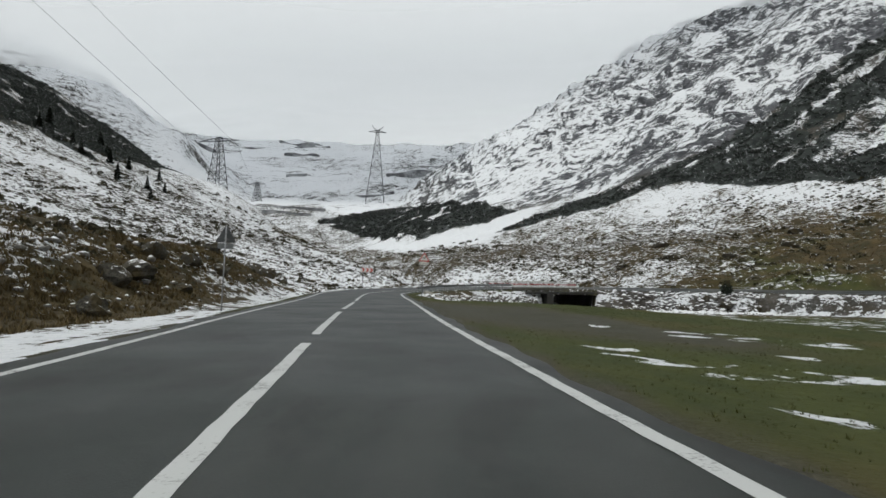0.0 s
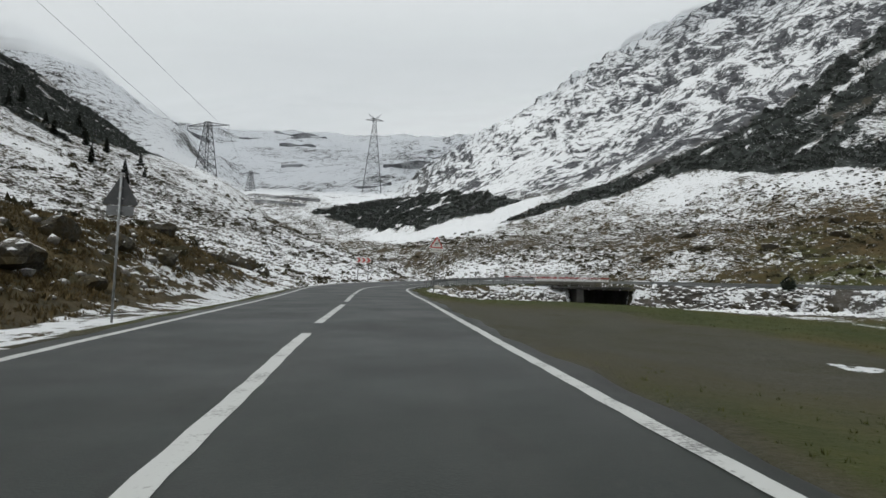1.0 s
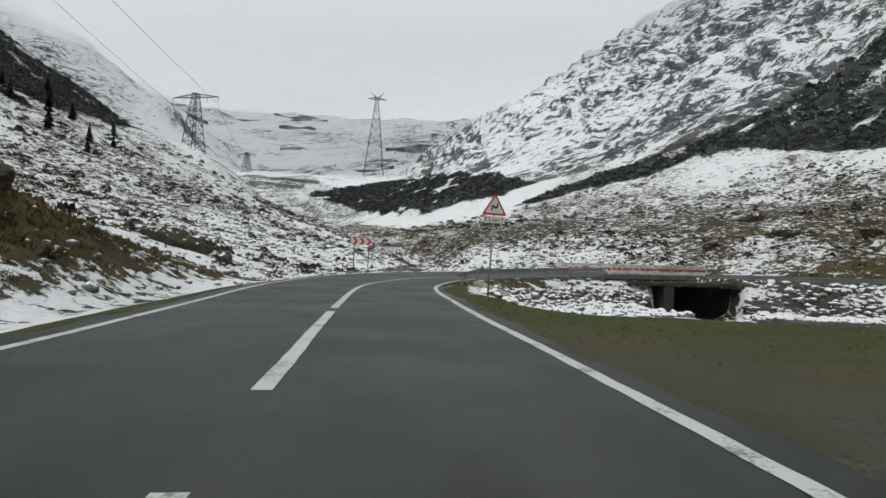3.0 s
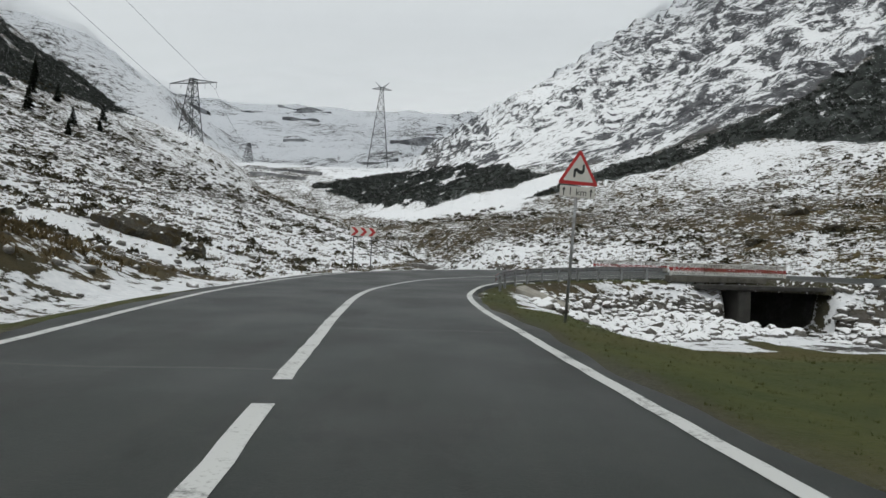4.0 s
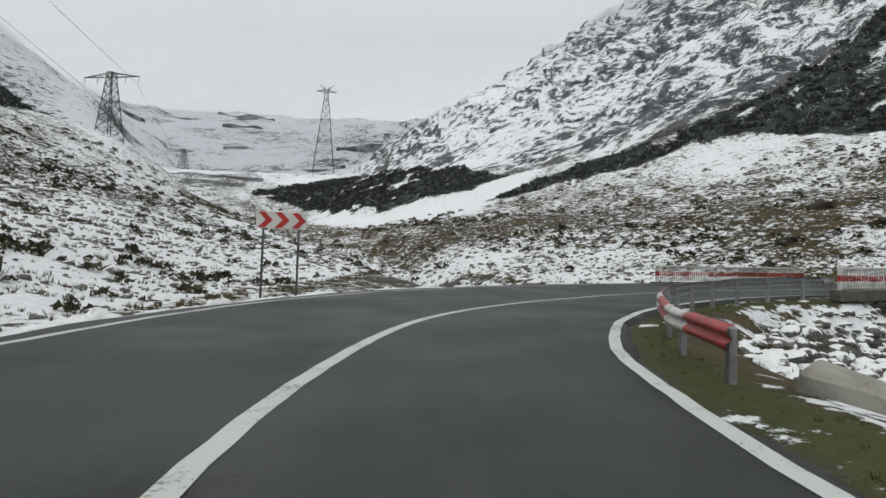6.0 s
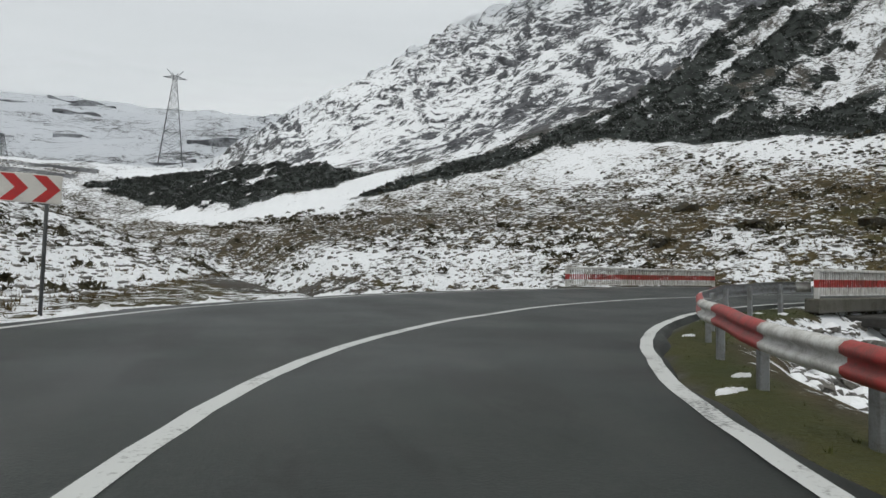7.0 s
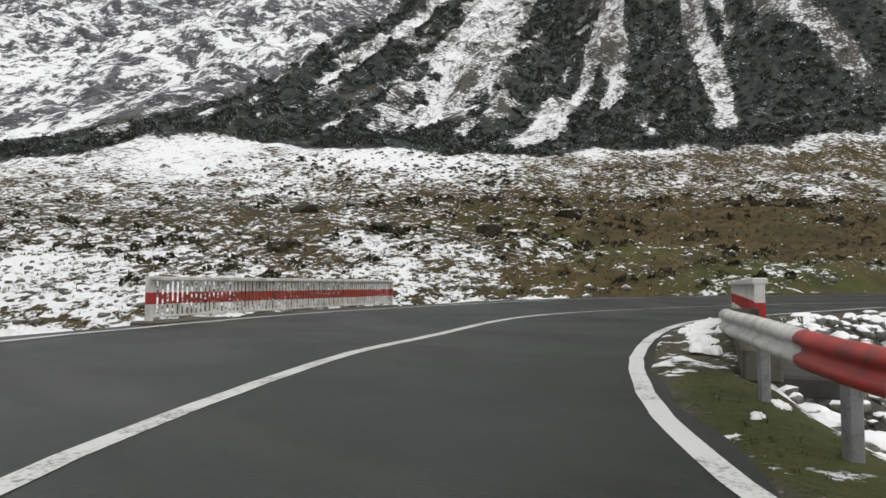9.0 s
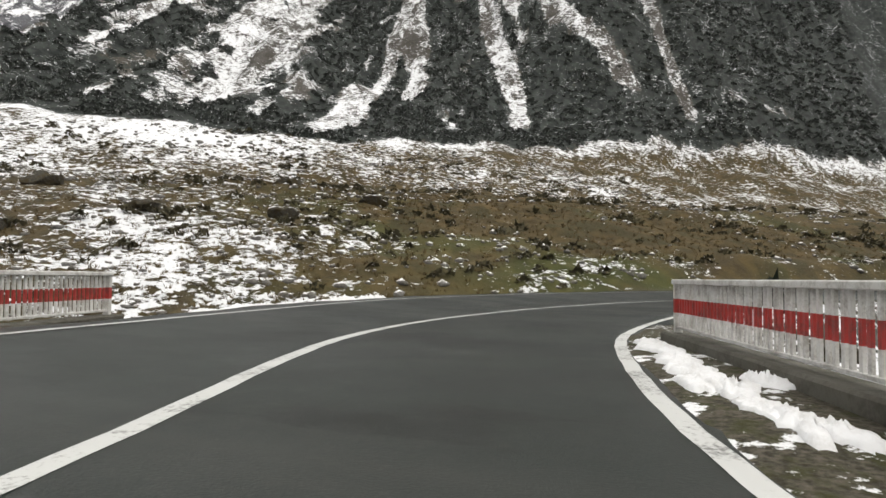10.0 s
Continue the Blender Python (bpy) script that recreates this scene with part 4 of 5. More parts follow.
# ---------------------------------------------------------------- guard rail
def guard_rail():
    t = thing("guard_rail", (0, 0, 0), "red and white striped steel guard rail with square posts", "guard rail")
    i0 = int(np.argmin(np.hypot(RIGHT[:, 0] + 1.75, RIGHT[:, 1] - 60)))
    i1 = int(np.argmin(np.hypot(RIGHT[:, 0] - 10.1, RIGHT[:, 1] - 74.9)))
    n = normals(RIGHT)
    pts = [RIGHT[i] - n[i] * (0.76 + 0.22 * float(smooth01(np.array((i - i0) / (i1 - i0)), 0.65, 1.0))) for i in range(i0, i1 + 1)]
    pts = np.array(pts)
    run = np.r_[0, np.cumsum(np.linalg.norm(np.diff(pts, axis=0), axis=1))]
    nn = normals(pts)

    def lift(x, y, u):
        return road_height((x, y)) - 0.02 - 0.12 * (1 - min(u / 15, 1))

    # W profile: height and reach towards the road
    prof = [(0.76, 0.0), (0.745, 0.05), (0.70, 0.085), (0.65, 0.085), (0.61, 0.03), (0.57, 0.03), (0.53, 0.085), (0.48, 0.085), (0.435, 0.05), (0.42, 0.0)]
    cuts = [0.0, 1.5, 2.9, 4.4, 5.8, 7.8, 9.2, 10.6, 12.6, 14.0, 15.2, 16.4, run[-1]]
    for k in range(len(cuts) - 1):
        s, e = cuts[k], cuts[k + 1]
        red = k % 2 == 0
        bm = bmesh.new()
        prev = None
        for u in np.linspace(s, e, 7):
            x, y = np.interp(u, run, pts[:, 0]), np.interp(u, run, pts[:, 1])
            nx, ny = np.interp(u, run, nn[:, 0]), np.interp(u, run, nn[:, 1])
            sag = 0.012 * math.sin(u * 1.9)
            cur = [bm.verts.new((x + nx * r, y + ny * r, 0.80 * (h - 0.42) + 0.43 + sag + lift(x, y, u))) for h, r in prof]
            if prev:
                for j in range(len(cur) - 1):
                    bm.faces.new((prev[j], prev[j + 1], cur[j + 1], cur[j]))
            prev = cur
        front = list(bm.faces)
        back = [f for f in bmesh.ops.duplicate(bm, geom=front)["geom"] if isinstance(f, bmesh.types.BMFace)]
        for v in {v for f in back for v in f.verts}:
            v.co -= Vector((nx, ny, 0)) * 0.006
        for f in back:
            f.material_index = 1
        part("beam_panel", bm, [M_RED if red else M_WHITE, M_ZINC], t, "red painted beam" if red else "white painted beam", True)
    for u in np.arange(0.35, run[-1], 1.95):
        x, y = np.interp(u, run, pts[:, 0]), np.interp(u, run, pts[:, 1])
        nx, ny = np.interp(u, run, nn[:, 0]), np.interp(u, run, nn[:, 1])
        a = math.degrees(math.atan2(ny, nx))
        m = pose(x - nx * 0.09, y - ny * 0.09, 0.18 + lift(x, y, u), 0, 0, a)
        part("post", boxed((0.09, 0.12, 0.94), m, 0.012), M_ZINC, t, "galvanised steel post")
    # rounded end piece
    x, y = pts[-1]
    nx, ny = nn[-1]
    bm = bmesh.new()
    prev = None
    tx, ty = ny, -nx
    for g in np.linspace(0, math.pi, 7):
        r = 0.13
        cx, cy = x + tx * r * math.sin(g) - nx * r * (1 - math.cos(g)), y + ty * r * math.sin(g) - ny * r * (1 - math.cos(g))
        cur = [bm.verts.new((cx + nx * 0.06 * math.cos(g), cy + ny * 0.06 * math.cos(g), h)) for h in (0.69 + lift(x, y, 20), 0.55 + lift(x, y, 20), 0.42 + lift(x, y, 20))]
        if prev:
            for j in range(2):
                bm.faces.new((prev[j], prev[j + 1], cur[j + 1], cur[j]))
        prev = cur
    bmesh.ops.solidify(bm, geom=list(bm.faces), thickness=0.006)
    part("end_piece", bm, M_WHITE, t, "rounded pale end piece", True)


guard_rail()


# ---------------------------------------------------------------- signs
def rounded_triangle(side, r=0.04):
    h = side * math.sqrt(3) / 2
    cs = [(-side / 2, 0), (side / 2, 0), (0, h)]
    out = []
    cen = (0, h / 3)
    for i, (x, z) in enumerate(cs):
        dx, dz = cen[0] - x, cen[1] - z
        l = math.hypot(dx, dz)
        cx, cz = x + dx / l * 2 * r, z + dz / l * 2 * r
        base = math.atan2(-dz, -dx)
        for g in (-1.05, -0.5, 0, 0.5, 1.05):
            out.append((cx + r * math.cos(base + g), cz + r * math.sin(base + g)))
    return out


def letters(parent, text, at, size, mat):
    cu = bpy.data.curves.new("letters", "FONT")
    cu.body, cu.size, cu.align_x, cu.extrude = text, size, "CENTER", 0.001
    o = new("letters", cu)
    dg = bpy.context.evaluated_depsgraph_get()
    me = bpy.data.meshes.new_from_object(o.evaluated_get(dg))
    bpy.data.objects.remove(o)
    me.materials.clear()
    me.materials.append(mat)
    ob = new("lettering", me)
    ob.parent = parent
    ob.matrix_basis = Matrix.Translation(at) @ pose(0, 0, 0, 90, 0, 0)
    return ob


def arrow_up(x, z, h):
    return [(x - 0.012, z), (x + 0.012, z), (x + 0.012, z + h * 0.6), (x + 0.04, z + h * 0.55), (x, z + h), (x - 0.04, z + h * 0.55), (x - 0.012, z + h * 0.6)]


def warning_sign():
    """Double-bend warning sign with a distance plate, seen from the front."""
    t = thing("warning_sign", pose(-0.16, 50.1, -0.25, 0, 3.1, 4), "red-bordered triangular double-bend warning sign with a distance plate", "road sign")
    bm = bmesh.new()
    bar(bm, (0, 0, -0.4), (0, 0, 3.95), 0.07, 0, 10)
    part("post", bm, M_ZINC, t, "galvanised steel post", True)
    z0 = 3.22
    part("panel", prism(rounded_triangle(0.94), 0.02, Matrix.Translation((0, -0.06, z0))), M_SIGNRED, t, "red bordered triangular panel")
    part("face", prism(rounded_triangle(0.70, 0.02), 0.004, Matrix.Translation((0, -0.065, z0 + 0.078))), M_SIGNWHITE, t, "off-white sign face")
    z1 = z0 + 0.16
    bend = [(-0.145, 0), (-0.085, 0), (-0.085, 0.15), (0.02, 0.09), (0.085, 0.09), (0.145, 0.15), (0.145, 0.33), (0.085, 0.33), (0.085, 0.19), (0.02, 0.18), (-0.06, 0.24), (-0.145, 0.20)]
    part("bend_symbol", prism([(x * 0.85, z * 0.92) for x, z in bend], 0.004, Matrix.Translation((0, -0.07, z1))), M_SIGNBLACK, t, "black double-bend symbol")
    plate = part("distance_plate", boxed((0.80, 0.02, 0.25), Matrix.Translation((0, -0.055, z0 - 0.16)), 0.006), M_SIGNWHITE, t, "off-white distance plate")
    letters(plate, "1", (-0.16, -0.068, z0 - 0.24), 0.24, M_SIGNBLACK)
    letters(plate, "km", (0.09, -0.068, z0 - 0.235), 0.21, M_SIGNBLACK)
    for x in (-0.31, 0.31):
        part("arrow", prism(arrow_up(x, z0 - 0.25, 0.19), 0.003, Matrix.Translation((0, -0.069, 0))), M_SIGNBLACK, plate, "black arrow")


def back_sign():
    """The back of a triangular sign beside the other lane."""
    t = thing("road_sign", pose(-8.7, 23.4, 0.0, 0, 1.8, 4), "grey back of a triangular road sign on a post", "road sign")
    bm = bmesh.new()
    bar(bm, (0, 0, -0.3), (0, 0, 3.72), 0.065, 0, 10)
    part("post", bm, M_ZINC, t, "galvanised steel post", True)
    part("panel", prism(rounded_triangle(0.98), 0.02, Matrix.Translation((0, 0.045, 2.88))), M_SIGNBACK, t, "dark grey back of a triangular panel")
    part("plate", boxed((0.72, 0.02, 0.26), Matrix.Translation((0, 0.05, 2.72)), 0.006), M_PLATEBACK, t, "grey back of a small plate")
    for z in (2.72, 3.05, 3.35):
        part("clamp", boxed((0.16 if z < 3.3 else 0.1, 0.05, 0.04), Matrix.Translation((0, 0.02, z)), 0.006), M_ZINC, t)


def chevron_sign():
    """Red and white chevron board on two thin posts."""
    t = thing("chevron_sign", pose(-7.58, 73.72, 0.46, 0, 1.2, 8), "red and white chevron board on two thin steel posts", "road sign")
    w, h, z0 = 1.52, 0.52, 1.86
    part("board", boxed((w, 0.025, h), Matrix.Translation((0, 0, z0 + h / 2)), 0.01), M_SIGNWHITE, t, "off-white board")
    for i in range(3):
        x = -w / 2 + 0.06 + i * 0.5
        pts = [(x, 0.02), (x + 0.21, 0.02), (x + 0.44, h / 2), (x + 0.21, h - 0.02), (x, h - 0.02), (x + 0.23, h / 2)]
        part("chevron", prism(pts, 0.004, Matrix.Translation((0, -0.017, z0))), M_SIGNRED, t, "red arrow stripe")
    for x in (-0.53, 0.53):
        bm = bmesh.new()
        bar(bm, (x, 0.04, -0.4), (x, 0.04, z0 + h - 0.05), 0.07, 0, 8)
        part("post", bm, M_SIGNBACK, t, "thin grey steel post", True)


warning_sign()
back_sign()
chevron_sign()


# ---------------------------------------------------------------- pylons and lines
def lattice(bm, base, top, z0, z1, levels, w):
    """Four battered legs with crossed bracing."""
    zs = [z0 + (z1 - z0) * (1 - (1 - i / levels) ** 1.25) for i in range(levels + 1)]
    def ring(z):
        k = (z - z0) / (z1 - z0)
        s = (base + (top - base) * k) / 2
        return [Vector((sx * s, sy * s, z)) for sx, sy in ((-1, -1), (1, -1), (1, 1), (-1, 1))]
    for i in range(levels):
        a, b = ring(zs[i]), ring(zs[i + 1])
        for j in range(4):
            bar(bm, a[j], b[j], w)
            bar(bm, a[j], b[(j + 1) % 4], w * 0.55)
            bar(bm, a[(j + 1) % 4], b[j], w * 0.55)
            bar(bm, b[j], b[(j + 1) % 4], w * 0.55)


def crossarm(z, half, w, depth=1.4):
    bm = bmesh.new()
    for s in (-1, 1):
        tip = Vector((s * half, 0, z + 0.1))
        for y in (-0.7, 0.7):
            bar(bm, (0, y, z), tip, w)
            bar(bm, (0, y, z + depth), tip, w)
        for k in (0.2, 0.4, 0.6, 0.8):
            p = tip * k + Vector((0, 0, z)) * (1 - k)
            bar(bm, p + Vector((0, 0.7 * (1 - k), 0)), p + Vector((0, -0.7 * (1 - k), depth * (1 - k))), w * 0.6)
    return bm


def insulator(parent, x, z, n=8, size=0.16):
    bm = bmesh.new()
    bar(bm, (x, 0, z), (x, 0, z - n * 0.24), 0.05)
    for i in range(n):
        m = Matrix.Translation((x, 0, z - 0.15 - i * 0.22))
        bmesh.ops.create_cone(bm, cap_ends=True, segments=8, radius1=size, radius2=size * 0.4, depth=0.1, matrix=m)
    return part("insulator", bm, M_PYLON, parent, "string of dark insulator discs")


def big_pylon(name, at, height, base, half, turn, label, w=0.3):
    t = thing(name, pose(*at, 0, 1.3, turn), label, "pylon", "power line pylons")
    bm = bmesh.new()
    lattice(bm, base, 1.7, -1.5, height, 9, w)
    part("tower", bm, M_PYLON, t, "weathered steel lattice tower")
    part("crossarm", crossarm(height - 1.6, half, w * 0.7), M_PYLON, t, "lattice crossarm")
    for x in (-half, -half * 0.52, half * 0.52, half):
        insulator(t, x * 0.98, height - 1.6)
    for s in (-1, 1):
        part("foot", boxed((base + 1, 0.9, 0.9), Matrix.Translation((0, s * base / 2, -1.2)), 0.05), M_DARKCON, t, "concrete footing")
    return t


def delta_pylon(name, at, height, turn, label, w=0.34):
    """A slender tower with a V-shaped head and two raised horns."""
    t = thing(name, pose(*at, 0, 1.3, turn), label, "pylon", "power line pylons")
    bm = bmesh.new()
    lattice(bm, 13.0, 2.6, -2, height * 0.86, 8, w)
    lattice(bm, 2.6, 2.2, height * 0.86, height * 0.95, 2, w * 0.8)
    part("tower", bm, M_PYLON, t, "pale weathered lattice tower")
    bm = crossarm(height * 0.93, 6.2, w * 0.8, 1.6)
    part("crossarm", bm, M_PYLON, t, "lattice crossarm")
    for s in (-1, 1):
        bm = bmesh.new()
        bar(bm, (s * 1.0, 0, height * 0.95), (s * 4.2, 0, height * 1.02), w)
        bar(bm, (s * 0.4, 0, height * 0.95), (s * 1.6, 0, height * 0.99), w)
        part("horn", bm, M_PYLON, t)
    return t


PY_A = (-90.5, 260.0, 37.5)
PY_B = (-44.0, 447.0, 58.0)
big_pylon("pylon", PY_A, 22.5, 6.6, 9.6, -16, "dark steel lattice pylon with a wide crossarm on the snowy spur")
delta_pylon("pylon", PY_B, 52.0, 6, "tall slender lattice pylon behind the dark wooded step")
big_pylon("pylon", (-136, 480.0, float(ground_z(-136, 480)[0])), 15.0, 6, 7.0, -16, "small distant lattice pylon low in the snowy valley", 0.3)


def cable(a, b, sag, r=0.05, label="thin dark overhead power cable"):
    cu = bpy.data.curves.new("cable", "CURVE")
    cu.dimensions, cu.bevel_depth, cu.bevel_resolution = "3D", r, 1
    sp = cu.splines.new("POLY")
    n = 40
    sp.points.add(n)
    for i in range(n + 1):
        k = i / n
        p = Vector(a).lerp(Vector(b), k)
        sp.points[i].co = (p.x, p.y, p.z - sag * 4 * k * (1 - k), 1)
    o = new("power_cable", cu)
    cu.materials.append(M_CABLE)
    return tagged(o, label, "cable", "overhead cables")


AX, AY = 0.961, -0.276
for off in (-9.4, 9.4):
    a_end = (PY_A[0] + AX * off, PY_A[1] + AY * off, PY_A[2] + 18.6)
    cable(a_end, (PY_A[0] + AX * off - 62, PY_A[1] + AY * off - 190, PY_A[2] + 104), 4.0)
    cable(a_end, (-136 + AX * off * 0.78, 480 + AY * off * 0.78, float(ground_z(-136, 480)[0]) + 11.5), 7.0)


# ---------------------------------------------------------------- scattered growth and stones
RNG = np.random.default_rng(11)


def ico(fine=1):
    bm = bmesh.new()
    bmesh.ops.create_icosphere(bm, subdivisions=fine, radius=1.0)
    v = np.array([p.co[:] for p in bm.verts])
    f = np.array([[p.index for p in q.verts] for q in bm.faces])
    bm.free()
    return v, f


def rock_shapes(n, flat=0.62, fine=1):
    v0, f0 = ico(fine)
    out = []
    for i in range(n):
        r = 1 + RNG.uniform(-0.32, 0.28, len(v0)) / fine
        v = v0 * r[:, None] * np.array([1.0, RNG.uniform(0.6, 0.95), flat * RNG.uniform(0.7, 1.2)])
        # a few flat breaks
        for _ in range(3):
            d = RNG.normal(size=3)
            d /= np.linalg.norm(d)
            k = v @ d
            v = v - np.outer(np.clip(k - RNG.uniform(0.45, 0.7), 0, None), d)
        out.append((v, f0))
    return out


def tuft_shapes(n, blades=9):
    out = []
    for i in range(n):
        v, f = [], []
        for b in range(blades):
            g, l = RNG.uniform(0, 6.28), RNG.uniform(0.35, 1.0)
            px, py = RNG.uniform(-0.35, 0.35, 2)
            dx, dy, w = math.cos(g), math.sin(g), RNG.uniform(0.05, 0.11)
            k = len(v)
            v += [(px - dy * w, py + dx * w, 0), (px + dy * w, py - dx * w, 0), (px + dx * l * 0.55, py + dy * l * 0.55, l * RNG.uniform(0.6, 1.0))]
            f.append((k, k + 1, k + 2))
        out.append((np.array(v, float), np.array(f)))
    return out


def bush_shapes(n, sprays=26):
    """Low mounds of many small upturned sprays."""
    out = []
    for i in range(n):
        v, f = [], []
        for b in range(sprays):
            g, r = RNG.uniform(0, 6.28), math.sqrt(RNG.uniform(0, 1))
            c = np.array([math.cos(g) * r, math.sin(g) * r, 0.75 * (1 - r * r) + RNG.uniform(-0.05, 0.15)])
            for _ in range(2):
                d1, d2 = RNG.normal(size=3) * 0.2, RNG.normal(size=3) * 0.2
                d1[2] = abs(d1[2]) + 0.12
                k = len(v)
                v += [tuple(c - d2), tuple(c + d2), tuple(c + d1 * 1.5)]
                f.append((k, k + 1, k + 2))
        out.append((np.array(v), np.array(f)))
    return out


def scatter(name, shapes, x, y, z, size, mat, label, category, lean=0.0, stretch=None):
    """One mesh of many small things that nobody could count."""
    vs, fs, base = [], [], 0
    kind = RNG.integers(0, len(shapes), len(x))
    ang = RNG.uniform(0, 6.28, len(x))
    for k, (v, f) in enumerate(shapes):
        m = np.where(kind == k)[0]
        if not len(m):
            continue
        c, s = np.cos(ang[m])[:, None], np.sin(ang[m])[:, None]
        sz = size[m][:, None]
        px = (v[None, :, 0] * c - v[None, :, 1] * s) * sz + x[m][:, None]
        py = (v[None, :, 0] * s + v[None, :, 1] * c) * sz + y[m][:, None]
        pz = v[None, :, 2] * sz * (1.0 if stretch is None else stretch) + z[m][:, None]
        vs.append(np.stack([px, py, pz], axis=2).reshape(-1, 3))
        fs.append((f[None] + (np.arange(len(m)) * len(v))[:, None, None] + base).reshape(-1, 3))
        base += len(m) * len(v)
    co, tri = np.vstack(vs).astype(np.float32), np.vstack(fs).astype(np.int32)
    me = bpy.data.meshes.new(name)
    me.vertices.add(len(co))
    me.vertices.foreach_set("co", co.ravel())
    me.loops.add(tri.size)
    me.loops.foreach_set("vertex_index", tri.ravel())
    me.polygons.add(len(tri))
    me.polygons.foreach_set("loop_start", np.arange(0, tri.size, 3, dtype=np.int32))
    me.update(calc_edges=True)
    if "stones" in category:
        me.polygons.foreach_set("use_smooth", np.ones(len(tri), bool))
    me.materials.append(mat)
    return tagged(new(name, me), label, category, kind="stuff")


def place(n, cx, cy, rx, ry, keep):
    """Random places in a box where keep(cover, terrain) allows them."""
    x, y = RNG.uniform(cx - rx, cx + rx, n), RNG.uniform(cy - ry, cy + ry, n)
    t = terrain(x, y)
    c = cover(x, y, *t)
    p = keep(c, t, x, y)
    m = RNG.uniform(0, 1, n) < p
    return x[m], y[m], t[0][m], {k: v[m] for k, v in c.items()}, [v[m] for v in t]


# stones on the western slope and the eastern shelf
def stony(c, t, x, y):
    z, ds, q, a, toe, side, out, run = t
    w = (toe - x > 1.0) * (out > 2.2)
    e = (q > 86) * (q < 178) * (out > 2.0) * smooth01(c["snow"], 0.2, 0.42)
    d = np.hypot(x - 0, y - 62)
    return np.clip(w + e, 0, 1) * np.clip(1.25 - d / 150, 0.12, 1)


sx, sy, sz, sc, st = place(26000, 35, 85, 110, 95, stony)
ss = 0.10 + 0.28 * RNG.uniform(0, 1, len(sx)) ** 3 + 0.0022 * np.hypot(sx, sy - 62)
scatter("hillside_stones", rock_shapes(9), sx, sy, sz + ss * 0.05, ss, M_STONE, "grey snow-capped stones strewn over the hillsides", "stones")

# heath tufts
def heathy(c, t, x, y):
    z, ds, q, a, toe, side, out, run = t
    d = np.hypot(x - 0, y - 62)
    return c["brown"] * (c["green"] < 0.55) * ((toe - x > -1) | (q > 84)) * (out > 1.2) * (c["gravel"] < 0.3) * ((side < 0) | (out > 4.4)) * np.clip(1.3 - d / 110, 0.1, 1)


tx, ty, tz, tc, tt = place(60000, 25, 62, 75, 72, heathy)
ts = RNG.uniform(0.12, 0.34, len(tx)) + 0.0012 * np.hypot(tx, ty - 62)
scatter("heath_tufts", tuft_shapes(8), tx, ty, tz - 0.02, ts, M_TUFT, "brown dead grass tufts on the slopes", "grass")

# coarse dead grass on the steep bank beside the road
ux, uy, uz, uc, ut = place(22000, -17.5, 28, 8.5, 34, lambda c, t, x, y: c["brown"] * smooth01(t[6], 4.4, 6.4) * (0.35 + 0.65 * smooth01(fbm(x / 3, y / 3, 163, 3), -0.1, 0.3)))
us = RNG.uniform(0.16, 0.46, len(ux))
scatter("bank_grass", tuft_shapes(8, 12), ux, uy, uz - 0.03, us, M_TUFT, "long brown and ochre dead grass on the roadside bank", "grass")

# dark low bushes among the snow
def bushy(c, t, x, y):
    z, ds, q, a, toe, side, out, run = t
    d = np.hypot(x, y - 62)
    w = (toe - x > 2.0) + (q > 90) * (q < 178)
    n = fbm(x / 9, y / 9, 171, 3)
    return np.clip(w, 0, 1) * (out > 2.5) * (0.12 + 0.8 * smooth01(n, 0.1, 0.4)) * np.clip(1.2 - d / 190, 0.15, 1)


bx, by, bz, bc, bt = place(15000, 20, 110, 130, 120, bushy)
bs = RNG.uniform(0.22, 0.65, len(bx)) + 0.002 * np.hypot(bx, by - 62)
scatter("heather_bushes", bush_shapes(6, 16), bx, by, bz - 0.05, bs, M_HEATHER, "low dark heather bushes among the snow", "bushes", stretch=0.8)

# dwarf pine
def piny(c, t, x, y):
    return smooth01(c["scrub"] + 0.5 * fbm(x / 5, y / 5, 175, 3), 0.5, 0.85) * (c["scrub"] > 0.05)


px, py, pz, pc, pt = place(64000, 120, 195, 235, 175, piny)
rx_, ry_, rz_, rc_, rt_ = place(16000, -135, 190, 55, 110, piny)
px, py, pz = np.r_[px, rx_], np.r_[py, ry_], np.r_[pz, rz_]
ps = RNG.uniform(0.35, 0.85, len(px)) * (1 + 0.0014 * np.hypot(px, py - 60))
scatter("dwarf_pine", bush_shapes(6, 22), px, py, pz - 0.2, ps, M_PINE, "dense dark green dwarf pine on the mountain foot", "bushes")

# short grass on the meadow
def grassy(c, t, x, y):
    z, ds, q, a, toe, side, out, run = t
    return smooth01(c["green"], 0.3, 0.8) * (side < 0) * (out > 0.25) * (x < 40) * np.clip(1.4 - (x + 2) / 26, 0.15, 1)


gx, gy, gz, gc, gt = place(70000, 17, 36, 22, 44, grassy)
gs = RNG.uniform(0.03, 0.085, len(gx))
scatter("meadow_grass", tuft_shapes(6, 7), gx, gy, gz - 0.01, gs, M_GREEN, "short green and yellowing grass beside the road", "grass")


